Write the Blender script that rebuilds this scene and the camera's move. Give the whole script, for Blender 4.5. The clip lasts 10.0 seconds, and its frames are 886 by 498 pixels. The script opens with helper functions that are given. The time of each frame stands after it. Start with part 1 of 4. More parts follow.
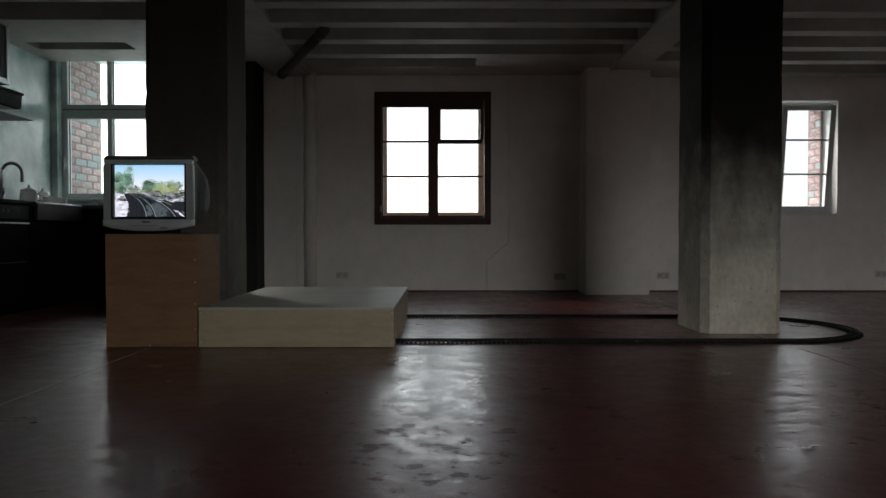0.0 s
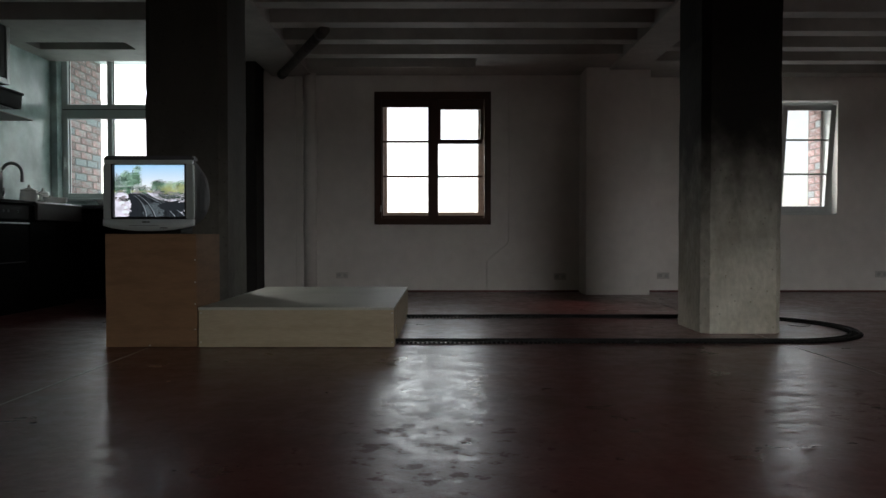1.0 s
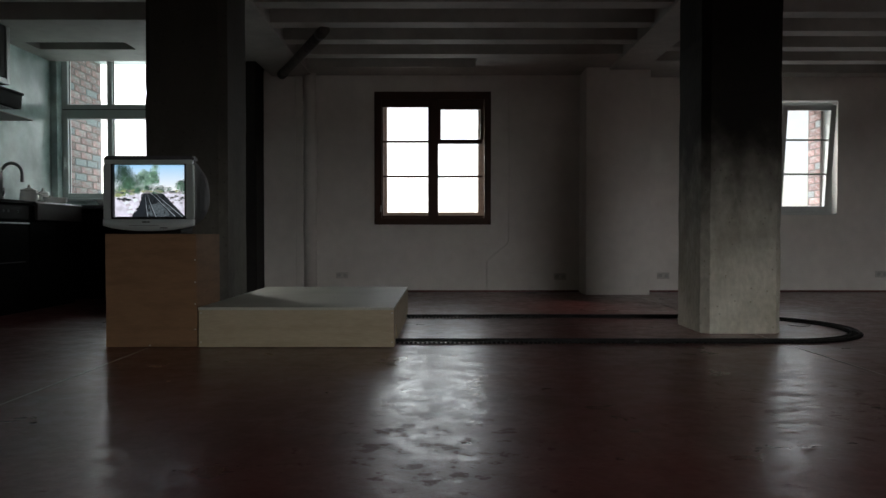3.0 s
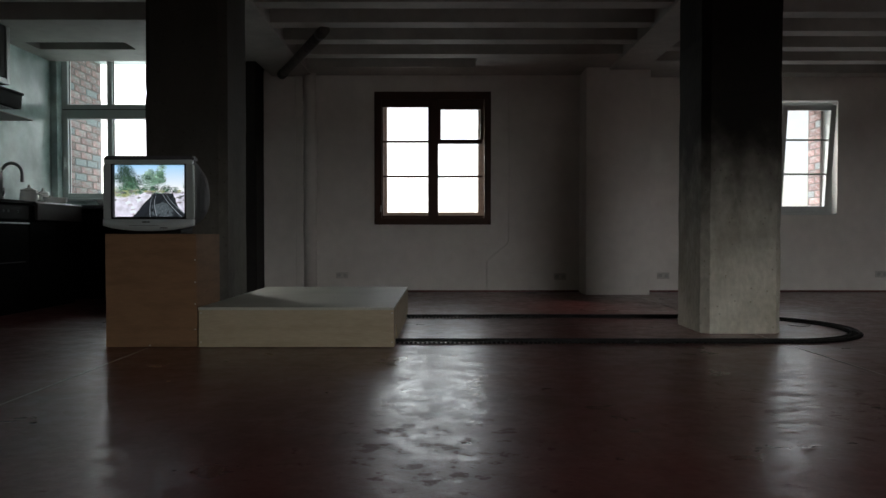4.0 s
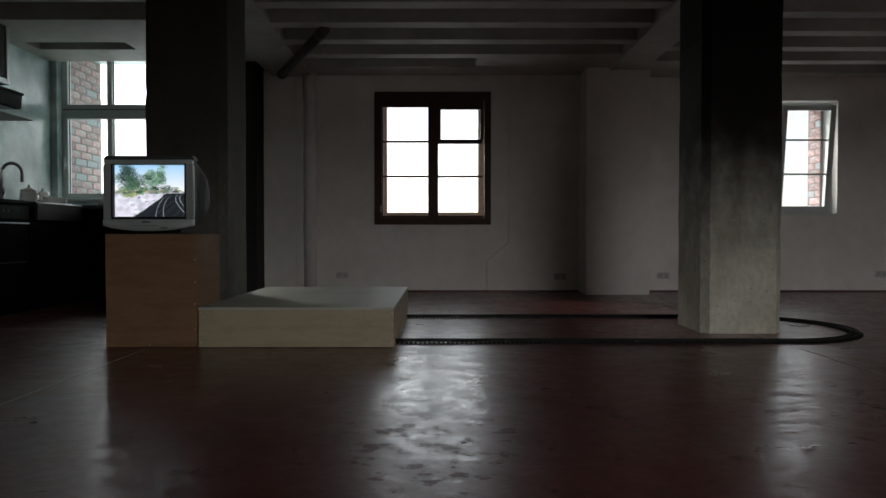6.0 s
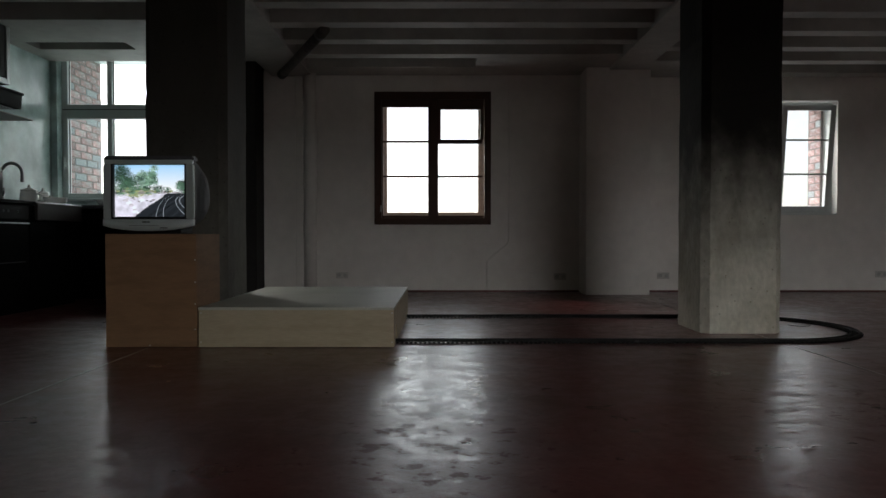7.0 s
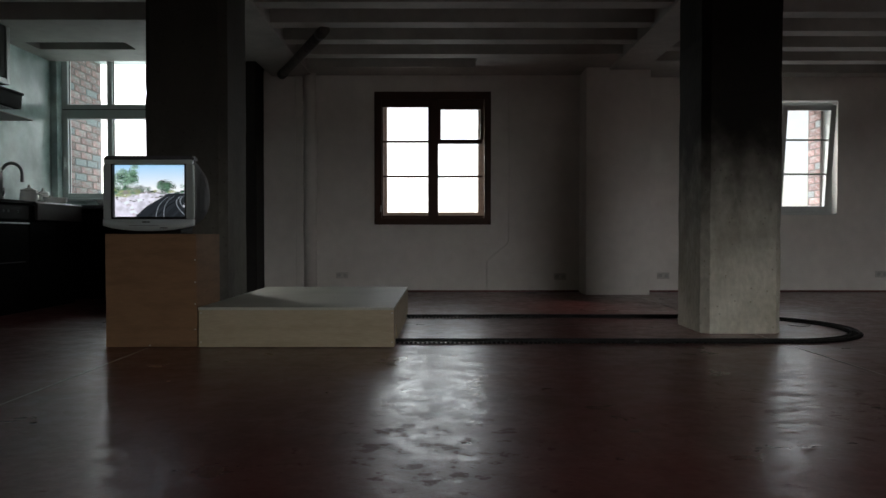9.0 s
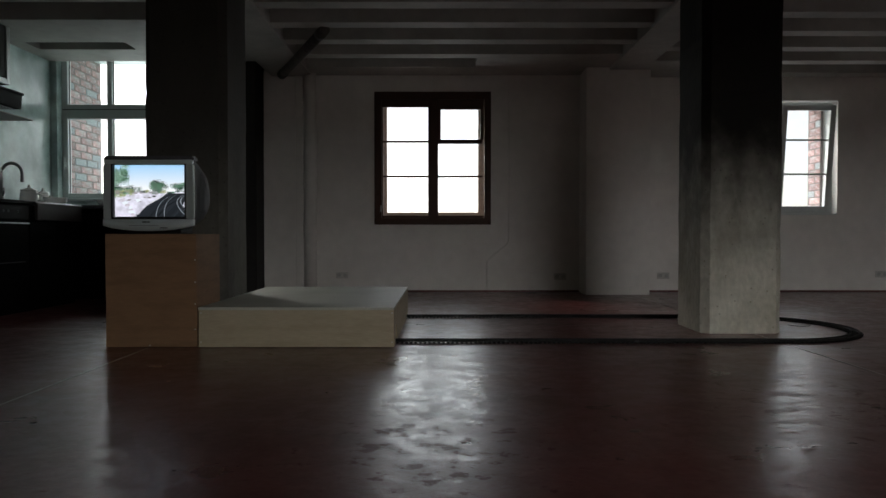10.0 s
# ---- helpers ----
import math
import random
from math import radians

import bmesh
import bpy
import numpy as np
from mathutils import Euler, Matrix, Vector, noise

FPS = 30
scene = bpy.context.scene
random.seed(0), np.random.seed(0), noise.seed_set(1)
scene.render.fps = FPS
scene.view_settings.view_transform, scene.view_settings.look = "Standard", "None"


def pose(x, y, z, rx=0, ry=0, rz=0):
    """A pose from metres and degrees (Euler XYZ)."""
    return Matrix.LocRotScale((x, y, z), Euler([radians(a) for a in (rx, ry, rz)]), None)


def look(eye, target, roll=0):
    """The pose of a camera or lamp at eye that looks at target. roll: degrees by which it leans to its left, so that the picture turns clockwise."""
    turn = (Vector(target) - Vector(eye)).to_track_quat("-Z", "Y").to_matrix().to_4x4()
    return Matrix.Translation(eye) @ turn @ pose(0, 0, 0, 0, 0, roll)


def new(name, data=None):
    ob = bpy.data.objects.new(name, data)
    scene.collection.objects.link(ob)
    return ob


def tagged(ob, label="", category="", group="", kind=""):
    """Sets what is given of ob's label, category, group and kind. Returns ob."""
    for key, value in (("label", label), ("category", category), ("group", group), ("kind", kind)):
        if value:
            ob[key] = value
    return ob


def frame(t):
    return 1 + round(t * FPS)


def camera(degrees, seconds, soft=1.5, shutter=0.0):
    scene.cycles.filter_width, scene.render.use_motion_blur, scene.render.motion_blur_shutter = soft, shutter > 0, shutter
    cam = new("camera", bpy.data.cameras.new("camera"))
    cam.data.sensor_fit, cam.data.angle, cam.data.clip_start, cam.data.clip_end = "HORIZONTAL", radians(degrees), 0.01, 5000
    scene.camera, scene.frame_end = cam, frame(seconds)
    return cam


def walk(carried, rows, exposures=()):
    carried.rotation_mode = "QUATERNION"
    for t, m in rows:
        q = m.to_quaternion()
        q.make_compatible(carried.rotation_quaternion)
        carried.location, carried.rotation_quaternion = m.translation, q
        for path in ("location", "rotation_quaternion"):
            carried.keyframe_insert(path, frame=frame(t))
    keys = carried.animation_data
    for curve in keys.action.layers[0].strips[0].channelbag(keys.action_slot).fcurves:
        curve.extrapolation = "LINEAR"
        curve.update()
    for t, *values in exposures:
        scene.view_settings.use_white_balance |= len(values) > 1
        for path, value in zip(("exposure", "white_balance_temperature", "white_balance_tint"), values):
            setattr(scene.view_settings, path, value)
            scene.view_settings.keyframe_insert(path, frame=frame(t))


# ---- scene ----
cam = camera(64.2, 10.0)
EYE = (0.0, 0.0, 0.62)
AIM = look(EYE, (0.0, 10.0, 0.412))
walk(cam, [(0.0, AIM), (10.0, AIM)])

# ---- world, window light, exposure ----
world = bpy.data.worlds.new("overcast_sky")
scene.world = world
world.use_nodes = True
wn, wl = world.node_tree.nodes, world.node_tree.links
sky = wn.new("ShaderNodeTexSky")
sky.sky_type = "NISHITA"
sky.sun_disc = False
sky.sun_elevation, sky.sun_rotation = radians(29), radians(-37)
veil = wn.new("ShaderNodeHueSaturation")
veil.inputs["Saturation"].default_value = 0.3
wl.new(sky.outputs[0], veil.inputs["Color"])
wl.new(veil.outputs[0], wn["Background"].inputs["Color"])
wn["Background"].inputs["Strength"].default_value = 0.21
sun_data = bpy.data.lights.new("sun", "SUN")
sun_data.energy, sun_data.angle, sun_data.color = 3.2, radians(16), (1.0, 0.97, 0.93)
sun = new("sun", sun_data)
sun.matrix_world = look((-18.0, 24.0, 16.6), (0, 0, 0))
scene.view_settings.exposure = 0.0


def opening_light(x, y, z, wide, high, facing, radiance, colour=(1.0, 1.0, 1.0)):
    """Area lamp outside an opening, for sky light or added light; facing: the way the light goes."""
    data = bpy.data.lights.new("opening_light", "AREA")
    data.shape, data.size, data.size_y = "RECTANGLE", wide, high
    data.energy, data.color = radiance * math.pi * wide * high, colour
    ob = new("opening_light", data)
    ob.matrix_world = look((x, y, z), Vector((x, y, z)) + Vector(facing))
    return ob


# ---- materials ----
def material(name, colour, rough=0.6, metal=0.0, spread=0.15, grain=30.0, bump=0.0, bump_scale=60.0,
             second=None, patch=2.5, patch_low=0.45, patch_high=0.65, stretch=(1, 1, 1), rough_spread=0.0, spec=0.5,
             per_object=0.0, coat=0.0):
    """Base colour with grain and larger patches, fine relief and uneven gloss."""
    m = bpy.data.materials.new(name)
    m.use_nodes = True
    n, l = m.node_tree.nodes, m.node_tree.links
    p = n["Principled BSDF"]
    p.inputs["Metallic"].default_value = metal
    p.inputs["Specular IOR Level"].default_value = spec
    p.inputs["Coat Weight"].default_value = coat
    co = n.new("ShaderNodeTexCoord")
    mp = n.new("ShaderNodeMapping")
    mp.inputs["Scale"].default_value = stretch
    l.new(co.outputs["Object"], mp.inputs["Vector"])

    def tex(scale, detail=4.0):
        t = n.new("ShaderNodeTexNoise")
        t.inputs["Scale"].default_value = scale
        t.inputs["Detail"].default_value = detail
        l.new(mp.outputs[0], t.inputs["Vector"])
        return t.outputs["Fac"]

    def ramp(fac, lo, hi, a, b):
        r = n.new("ShaderNodeMapRange")
        for key, v in (("From Min", lo), ("From Max", hi), ("To Min", a), ("To Max", b)):
            r.inputs[key].default_value = v
        l.new(fac, r.inputs["Value"])
        return r.outputs[0]

    def mix(fac, a, b, blend="MIX"):
        x = n.new("ShaderNodeMix")
        x.data_type, x.blend_type = "RGBA", blend
        for i, v in ((0, fac), (6, a), (7, b)):
            if isinstance(v, bpy.types.NodeSocket):
                l.new(v, x.inputs[i])
            else:
                x.inputs[i].default_value = v if i == 0 else (*v, 1.0)
        return x.outputs[2]

    c = colour
    if second:
        c = mix(ramp(tex(patch, 6.0), patch_low, patch_high, 0.0, 1.0), colour, second)
    value = n.new("ShaderNodeHueSaturation")
    if isinstance(c, bpy.types.NodeSocket):
        l.new(c, value.inputs["Color"])
    else:
        value.inputs["Color"].default_value = (*c, 1.0)
    fac = ramp(tex(grain, 6.0), 0.25, 0.75, 1.0 - spread, 1.0 + spread)
    if per_object:
        info = n.new("ShaderNodeObjectInfo")
        fac2 = ramp(info.outputs["Random"], 0.0, 1.0, 1.0 - per_object, 1.0 + per_object)
        mul = n.new("ShaderNodeMath")
        mul.operation = "MULTIPLY"
        l.new(fac, mul.inputs[0])
        l.new(fac2, mul.inputs[1])
        fac = mul.outputs[0]
    l.new(fac, value.inputs["Value"])
    l.new(value.outputs[0], p.inputs["Base Color"])
    if rough_spread:
        l.new(ramp(tex(patch * 1.7, 5.0), 0.3, 0.7, rough - rough_spread, rough + rough_spread), p.inputs["Roughness"])
    else:
        p.inputs["Roughness"].default_value = rough
    if bump:
        b = n.new("ShaderNodeBump")
        b.inputs["Strength"].default_value = min(1.0, bump * 10)
        b.inputs["Distance"].default_value = bump * 0.1
        l.new(tex(bump_scale, 5.0), b.inputs["Height"])
        l.new(b.outputs[0], p.inputs["Normal"])
    return m


def worn_floor():
    """Glossy red floor paint: scuffs and chips dull the gloss, the coat is wavy."""
    m = bpy.data.materials.new("oxblood_floor_paint")
    m.use_nodes = True
    n, l = m.node_tree.nodes, m.node_tree.links
    p = n["Principled BSDF"]
    co = n.new("ShaderNodeTexCoord")

    def tex(scale, detail=5.0, rough=0.55, shift=0.0):
        mp = n.new("ShaderNodeMapping")
        mp.inputs["Location"].default_value = (shift, shift * 0.7, 0)
        mp.inputs["Scale"].default_value = (0.9, 1.0, 1.0)
        l.new(co.outputs["Object"], mp.inputs["Vector"])
        t = n.new("ShaderNodeTexNoise")
        t.inputs["Scale"].default_value = scale
        t.inputs["Detail"].default_value = detail
        t.inputs["Roughness"].default_value = rough
        l.new(mp.outputs[0], t.inputs["Vector"])
        return t.outputs["Fac"]

    def remap(fac, lo, hi, a, b):
        r = n.new("ShaderNodeMapRange")
        for key, v in (("From Min", lo), ("From Max", hi), ("To Min", a), ("To Max", b)):
            r.inputs[key].default_value = v
        l.new(fac, r.inputs["Value"])
        return r.outputs[0]

    def calc(op, a, b):
        x = n.new("ShaderNodeMath")
        x.operation = op
        for i, v in enumerate((a, b)):
            if isinstance(v, bpy.types.NodeSocket):
                l.new(v, x.inputs[i])
            else:
                x.inputs[i].default_value = v
        return x.outputs[0]

    wear = remap(tex(1.1, 6.0, 0.6, 7.0), 0.40, 0.62, 0.0, 1.0)
    # flaked spots gather round two places where the window reflections fall
    def flaky_round(x, y, reach):
        d = n.new("ShaderNodeVectorMath")
        d.operation = "DISTANCE"
        l.new(co.outputs["Object"], d.inputs[0])
        d.inputs[1].default_value = (x, y, 0)
        return remap(d.outputs["Value"], reach, reach * 0.45, 0.0, 1.0)

    gate = calc("MAXIMUM", flaky_round(0.0, 2.05, 0.55), flaky_round(1.55, 2.6, 0.75))
    gate = calc("MAXIMUM", gate, remap(tex(1.9, 4.0, 0.5, 21.0), 0.46, 0.60, 0.0, 0.35))
    flakes = remap(calc("ADD", tex(12.0, 10.0, 0.68), calc("MULTIPLY", gate, 0.10)), 0.63, 0.68, 0.0, 1.0)
    specks = remap(tex(38.0, 8.0, 0.75, 11.0), 0.59, 0.66, 0.0, 0.7)
    chips = calc("MAXIMUM", flakes, specks)
    tone = n.new("ShaderNodeMix")
    tone.data_type = "RGBA"
    l.new(wear, tone.inputs[0])
    tone.inputs[6].default_value = (0.130, 0.031, 0.027, 1)
    tone.inputs[7].default_value = (0.098, 0.025, 0.022, 1)
    tone2 = n.new("ShaderNodeMix")
    tone2.data_type = "RGBA"
    l.new(calc("MULTIPLY", chips, 0.5), tone2.inputs[0])
    l.new(tone.outputs[2], tone2.inputs[6])
    tone2.inputs[7].default_value = (0.068, 0.020, 0.018, 1)
    # dusty smudges
    tone3 = n.new("ShaderNodeMix")
    tone3.data_type = "RGBA"
    l.new(remap(tex(6.0, 9.0, 0.72, 31.0), 0.50, 0.70, 0.0, 0.4), tone3.inputs[0])
    l.new(tone2.outputs[2], tone3.inputs[6])
    tone3.inputs[7].default_value = (0.135, 0.056, 0.050, 1)
    l.new(tone3.outputs[2], p.inputs["Base Color"])
    l.new(remap(tex(3.0, 6.0, 0.65, 3.0), 0.32, 0.68, 0.26, 0.39), p.inputs["Roughness"])
    smear = remap(tex(30.0, 8.0, 0.8, 9.0), 0.35, 0.65, 0.55, 1.30)
    l.new(calc("MULTIPLY", remap(chips, 0.0, 1.0, 0.56, 0.08), smear), p.inputs["Specular IOR Level"])
    # thin sealed film, rubbed away in places
    film = calc("MULTIPLY", remap(tex(10.0, 9.0, 0.72, 15.0), 0.46, 0.54, 0.02, 0.42), remap(chips, 0.0, 0.6, 1.0, 0.0))
    l.new(film, p.inputs["Coat Weight"])
    p.inputs["Coat Roughness"].default_value = 0.13
    height = calc("ADD", calc("MULTIPLY", tex(9.0, 6.0, 0.65, 2.0), 0.45), calc("MULTIPLY", chips, -0.10))
    height = calc("ADD", height, calc("MULTIPLY", tex(70.0, 4.0, 0.7, 5.0), 0.30))
    bp = n.new("ShaderNodeBump")
    bp.inputs["Strength"].default_value = 0.5
    bp.inputs["Distance"].default_value = 0.005
    l.new(height, bp.inputs["Height"])
    l.new(bp.outputs[0], p.inputs["Normal"])
    l.new(bp.outputs[0], p.inputs["Coat Normal"])
    return m


def glow(name, colour, strength=1.0, spread=0.0, grain=90.0, island=0.0):
    """A lit patch of a picture tube; island: how much its separate bits differ."""
    m = bpy.data.materials.new(name)
    m.use_nodes = True
    n, l = m.node_tree.nodes, m.node_tree.links
    p = n["Principled BSDF"]
    p.inputs["Base Color"].default_value = (0.01, 0.01, 0.01, 1)
    p.inputs["Roughness"].default_value = 0.5
    p.inputs["Specular IOR Level"].default_value = 0.0
    p.inputs["Emission Color"].default_value = (*colour, 1)
    p.inputs["Emission Strength"].default_value = strength
    if spread:
        co = n.new("ShaderNodeTexCoord")
        t = n.new("ShaderNodeTexNoise")
        t.inputs["Scale"].default_value = grain
        t.inputs["Detail"].default_value = 3.0
        l.new(co.outputs["Object"], t.inputs["Vector"])
        r = n.new("ShaderNodeMapRange")
        for key, v in (("From Min", 0.3), ("From Max", 0.7), ("To Min", strength * (1 - spread)), ("To Max", strength * (1 + spread))):
            r.inputs[key].default_value = v
        l.new(t.outputs["Fac"], r.inputs["Value"])
        level = r.outputs[0]
        if island:
            geo, q, x = n.new("ShaderNodeNewGeometry"), n.new("ShaderNodeMapRange"), n.new("ShaderNodeMath")
            q.inputs["To Min"].default_value, q.inputs["To Max"].default_value = 1.0 - island, 1.0 + island
            l.new(geo.outputs["Random Per Island"], q.inputs["Value"])
            x.operation = "MULTIPLY"
            l.new(level, x.inputs[0])
            l.new(q.outputs[0], x.inputs[1])
            level = x.outputs[0]
        l.new(level, p.inputs["Emission Strength"])
    return m


def pane_glass(name, gloss=0.05):
    m = bpy.data.materials.new(name)
    m.use_nodes = True
    n, l = m.node_tree.nodes, m.node_tree.links
    n.remove(n["Principled BSDF"])
    a, b, x = n.new("ShaderNodeBsdfTransparent"), n.new("ShaderNodeBsdfGlossy"), n.new("ShaderNodeMixShader")
    b.inputs["Roughness"].default_value = 0.02
    x.inputs[0].default_value = gloss
    l.new(a.outputs[0], x.inputs[1])
    l.new(b.outputs[0], x.inputs[2])
    l.new(x.outputs[0], n["Material Output"].inputs["Surface"])
    return m


PLASTER = material("white_plaster", (0.76, 0.735, 0.695), 0.75, spread=0.05, grain=9, bump=0.03, bump_scale=28, second=(0.67, 0.645, 0.605), patch=1.1)
# white ceiling paint toned down; the ceiling's dimness is put into the colour
SOFFIT = material("dimmed_painted_concrete", (0.41, 0.396, 0.366), 0.8, spread=0.08, grain=10, bump=0.03, bump_scale=30, second=(0.33, 0.317, 0.29), patch=1.6)
CEMENT = material("cement_backsplash", (0.29, 0.38, 0.37), 0.28, spread=0.2, grain=7, second=(0.66, 0.77, 0.75), patch=2.2, patch_low=0.38, patch_high=0.62, bump=0.015, bump_scale=20)
FLOOR = worn_floor()
JOINT = material("floor_joint", (0.40, 0.34, 0.31), 0.35, spread=0.25, grain=12)
CONCRETE = material("raw_concrete", (0.30, 0.30, 0.25), 0.75, spread=0.25, grain=14, second=(0.16, 0.155, 0.135), patch=3.0, stretch=(1, 1, 0.35),
                    bump=0.05, bump_scale=25)
BROWNPLY = material("brown_plywood", (0.225, 0.13, 0.07), 0.7, spec=0.25, spread=0.1, grain=20, second=(0.19, 0.11, 0.058), patch=4, stretch=(1, 1, 6))
PALETOP = material("pale_board", (0.50, 0.51, 0.44), 0.55, spec=0.35, spread=0.06, grain=12, second=(0.44, 0.45, 0.385), patch=3)
PLYWOOD = material("birch_plywood", (0.42, 0.355, 0.24), 0.5, spread=0.1, grain=20, second=(0.37, 0.31, 0.205), patch=4, stretch=(1, 1, 6))
SCREW = material("steel_screw", (0.6, 0.6, 0.58), 0.35, metal=1.0)
DARKWOOD = material("dark_stained_wood", (0.060, 0.026, 0.016), 0.5, spec=0.25, spread=0.25, grain=40, stretch=(3, 3, 0.4), bump=0.01)
GREYWOOD = material("weathered_grey_wood", (0.44, 0.35, 0.29), 0.6, spread=0.2, grain=30)
PVC = material("white_window_plastic", (0.62, 0.66, 0.65), 0.35, spread=0.03)
BRICK = material("red_brick", (0.42, 0.275, 0.26), 0.85, spread=0.3, grain=25, second=(0.43, 0.41, 0.41), patch=5, bump=0.05, bump_scale=60, per_object=0.35)


def greyed_some(m, share, grey):
    """Turns a share of the pieces that wear m to a burnt grey, by Object Info's Random."""
    n, l = m.node_tree.nodes, m.node_tree.links
    p = n["Principled BSDF"]
    source = p.inputs["Base Color"].links[0].from_socket
    info, pick, x = n.new("ShaderNodeObjectInfo"), n.new("ShaderNodeMath"), n.new("ShaderNodeMix")
    pick.operation = "LESS_THAN"
    l.new(info.outputs["Random"], pick.inputs[0])
    pick.inputs[1].default_value = share
    x.data_type = "RGBA"
    l.new(pick.outputs[0], x.inputs[0])
    l.new(source, x.inputs[6])
    x.inputs[7].default_value = (*grey, 1)
    # lime specks
    co, t, r, y = n.new("ShaderNodeTexCoord"), n.new("ShaderNodeTexNoise"), n.new("ShaderNodeMapRange"), n.new("ShaderNodeMix")
    t.inputs["Scale"].default_value, t.inputs["Detail"].default_value = 48.0, 5.0
    l.new(co.outputs["Object"], t.inputs["Vector"])
    for key, v in (("From Min", 0.60), ("From Max", 0.68), ("To Max", 0.8)):
        r.inputs[key].default_value = v
    l.new(t.outputs["Fac"], r.inputs["Value"])
    y.data_type = "RGBA"
    l.new(r.outputs[0], y.inputs[0])
    l.new(x.outputs[2], y.inputs[6])
    y.inputs[7].default_value = (0.72, 0.71, 0.70, 1)
    l.new(y.outputs[2], p.inputs["Base Color"])


greyed_some(BRICK, 0.16, (0.36, 0.40, 0.42))
MORTAR = material("mortar", (0.25, 0.22, 0.21), 0.9, spread=0.15, grain=40, bump=0.04)
# dark tone for unseen outside surfaces, so they bounce little light
DARK_OUTSIDE = material("dark_outside", (0.05, 0.05, 0.05), 0.9, spread=0.2, grain=3)
LACQUER = material("black_lacquer", (0.003, 0.003, 0.0035), 0.6, spec=0.08, spread=0.1)
STEEL = material("brushed_steel", (0.45, 0.46, 0.46), 0.32, metal=1.0, spread=0.08, grain=60)
# paler copy of the steel: the handle's glint is put into its colour
GLINT_STEEL = material("glint_coloured_steel", (0.85, 0.86, 0.86), 0.5, metal=0.4, spread=0.04)
CERAMIC = material("white_ceramic", (0.80, 0.81, 0.79), 0.2, spread=0.03)
SILVER = material("silver_plastic", (0.58, 0.64, 0.63), 0.38, metal=0.4, spread=0.03, grain=120)
GREYPLASTIC = material("dark_grey_plastic", (0.06, 0.062, 0.066), 0.5, spread=0.08)
SHELL = material("shell_plastic", (0.013, 0.013, 0.014), 0.6, spec=0.25, spread=0.08)
SLAT = material("slat_plastic", (0.028, 0.029, 0.030), 0.5, spread=0.08)
BLACKPLASTIC = material("black_plastic", (0.010, 0.010, 0.010), 0.6, spec=0.2, spread=0.1)
RAIL = material("black_rail", (0.008, 0.0075, 0.007), 0.6, spread=0.2, spec=0.2)
CANOPY = material("dull_canopy_metal", (0.22, 0.19, 0.17), 0.5, spread=0.1)
PIPE = material("sooty_drain_pipe", (0.06, 0.054, 0.05), 0.6, spread=0.4, grain=15, second=(0.12, 0.11, 0.1), patch=6)
NEAR_BLACK = material("near_black_upright", (0.018, 0.016, 0.014), 0.8, spread=0.3)
GLASS = pane_glass("window_glass")


# ---- building blocks ----
def block(bm, x0, x1, y0, y1, z0, z1):
    v = [bm.verts.new((x, y, z)) for z in (z0, z1) for y in (y0, y1) for x in (x0, x1)]
    for f in ((0, 2, 3, 1), (4, 5, 7, 6), (0, 1, 5, 4), (2, 6, 7, 3), (0, 4, 6, 2), (1, 3, 7, 5)):
        bm.faces.new([v[i] for i in f])
    return bm


def blocks(*sizes):
    bm = bmesh.new()
    for s in sizes:
        block(bm, *s)
    return bm


def eased(bm, width=0.004, segments=1):
    """Rounds the edges of a bmesh."""
    bmesh.ops.bevel(bm, geom=bm.edges[:], offset=width, segments=segments, affect="EDGES", clamp_overlap=True)
    return bm


def tube(bm, points, radius, sides=12, caps=True):
    """A round bar along points."""
    pts = [Vector(p) for p in points]
    rings = []
    for i, p in enumerate(pts):
        d = (pts[min(i + 1, len(pts) - 1)] - pts[max(i - 1, 0)]).normalized()
        up = Vector((0, 0, 1)) if abs(d.z) < 0.9 else Vector((1, 0, 0))
        a = d.cross(up).normalized()
        b = d.cross(a).normalized()
        r = radius[i] if isinstance(radius, (list, tuple)) else radius
        rings.append([bm.verts.new(p + r * (math.cos(k * math.tau / sides) * a + math.sin(k * math.tau / sides) * b)) for k in range(sides)])
    for r0, r1 in zip(rings, rings[1:]):
        for k in range(sides):
            f = bm.faces.new((r0[k], r0[(k + 1) % sides], r1[(k + 1) % sides], r1[k]))
            f.smooth = True
    if caps:
        bm.faces.new(rings[0][::-1])
        bm.faces.new(rings[-1])
    return bm


def lathe(bm, profile, at=(0, 0, 0), sides=20):
    """A turned body round z; profile: (radius, height) from bottom to top."""
    rings = [[bm.verts.new((at[0] + r * math.cos(k * math.tau / sides), at[1] + r * math.sin(k * math.tau / sides), at[2] + z)) for k in range(sides)]
             for r, z in profile]
    for r0, r1 in zip(rings, rings[1:]):
        for k in range(sides):
            f = bm.faces.new((r0[k], r0[(k + 1) % sides], r1[(k + 1) % sides], r1[k]))
            f.smooth = True
    bm.faces.new(rings[0][::-1])
    bm.faces.new(rings[-1])
    return bm


def mesh_of(name, bm, mat):
    bmesh.ops.recalc_face_normals(bm, faces=bm.faces[:])
    me = bpy.data.meshes.new(name)
    bm.to_mesh(me)
    bm.free()
    me.materials.append(mat)
    return me


def part(name, bm, mat, parent, label=""):
    ob = new(name, mesh_of(name, bm, mat))
    ob.parent = parent
    return tagged(ob, label)


def structure(name, bm, mat, label, category):
    return tagged(new(name, mesh_of(name, bm, mat)), label, category, kind="structure")


def thing(name, label, category, group="", at=(0, 0, 0), kind=""):
    ob = new(name)
    ob.empty_display_size = 0.05
    ob.location = at
    return tagged(ob, label, category, group, kind)


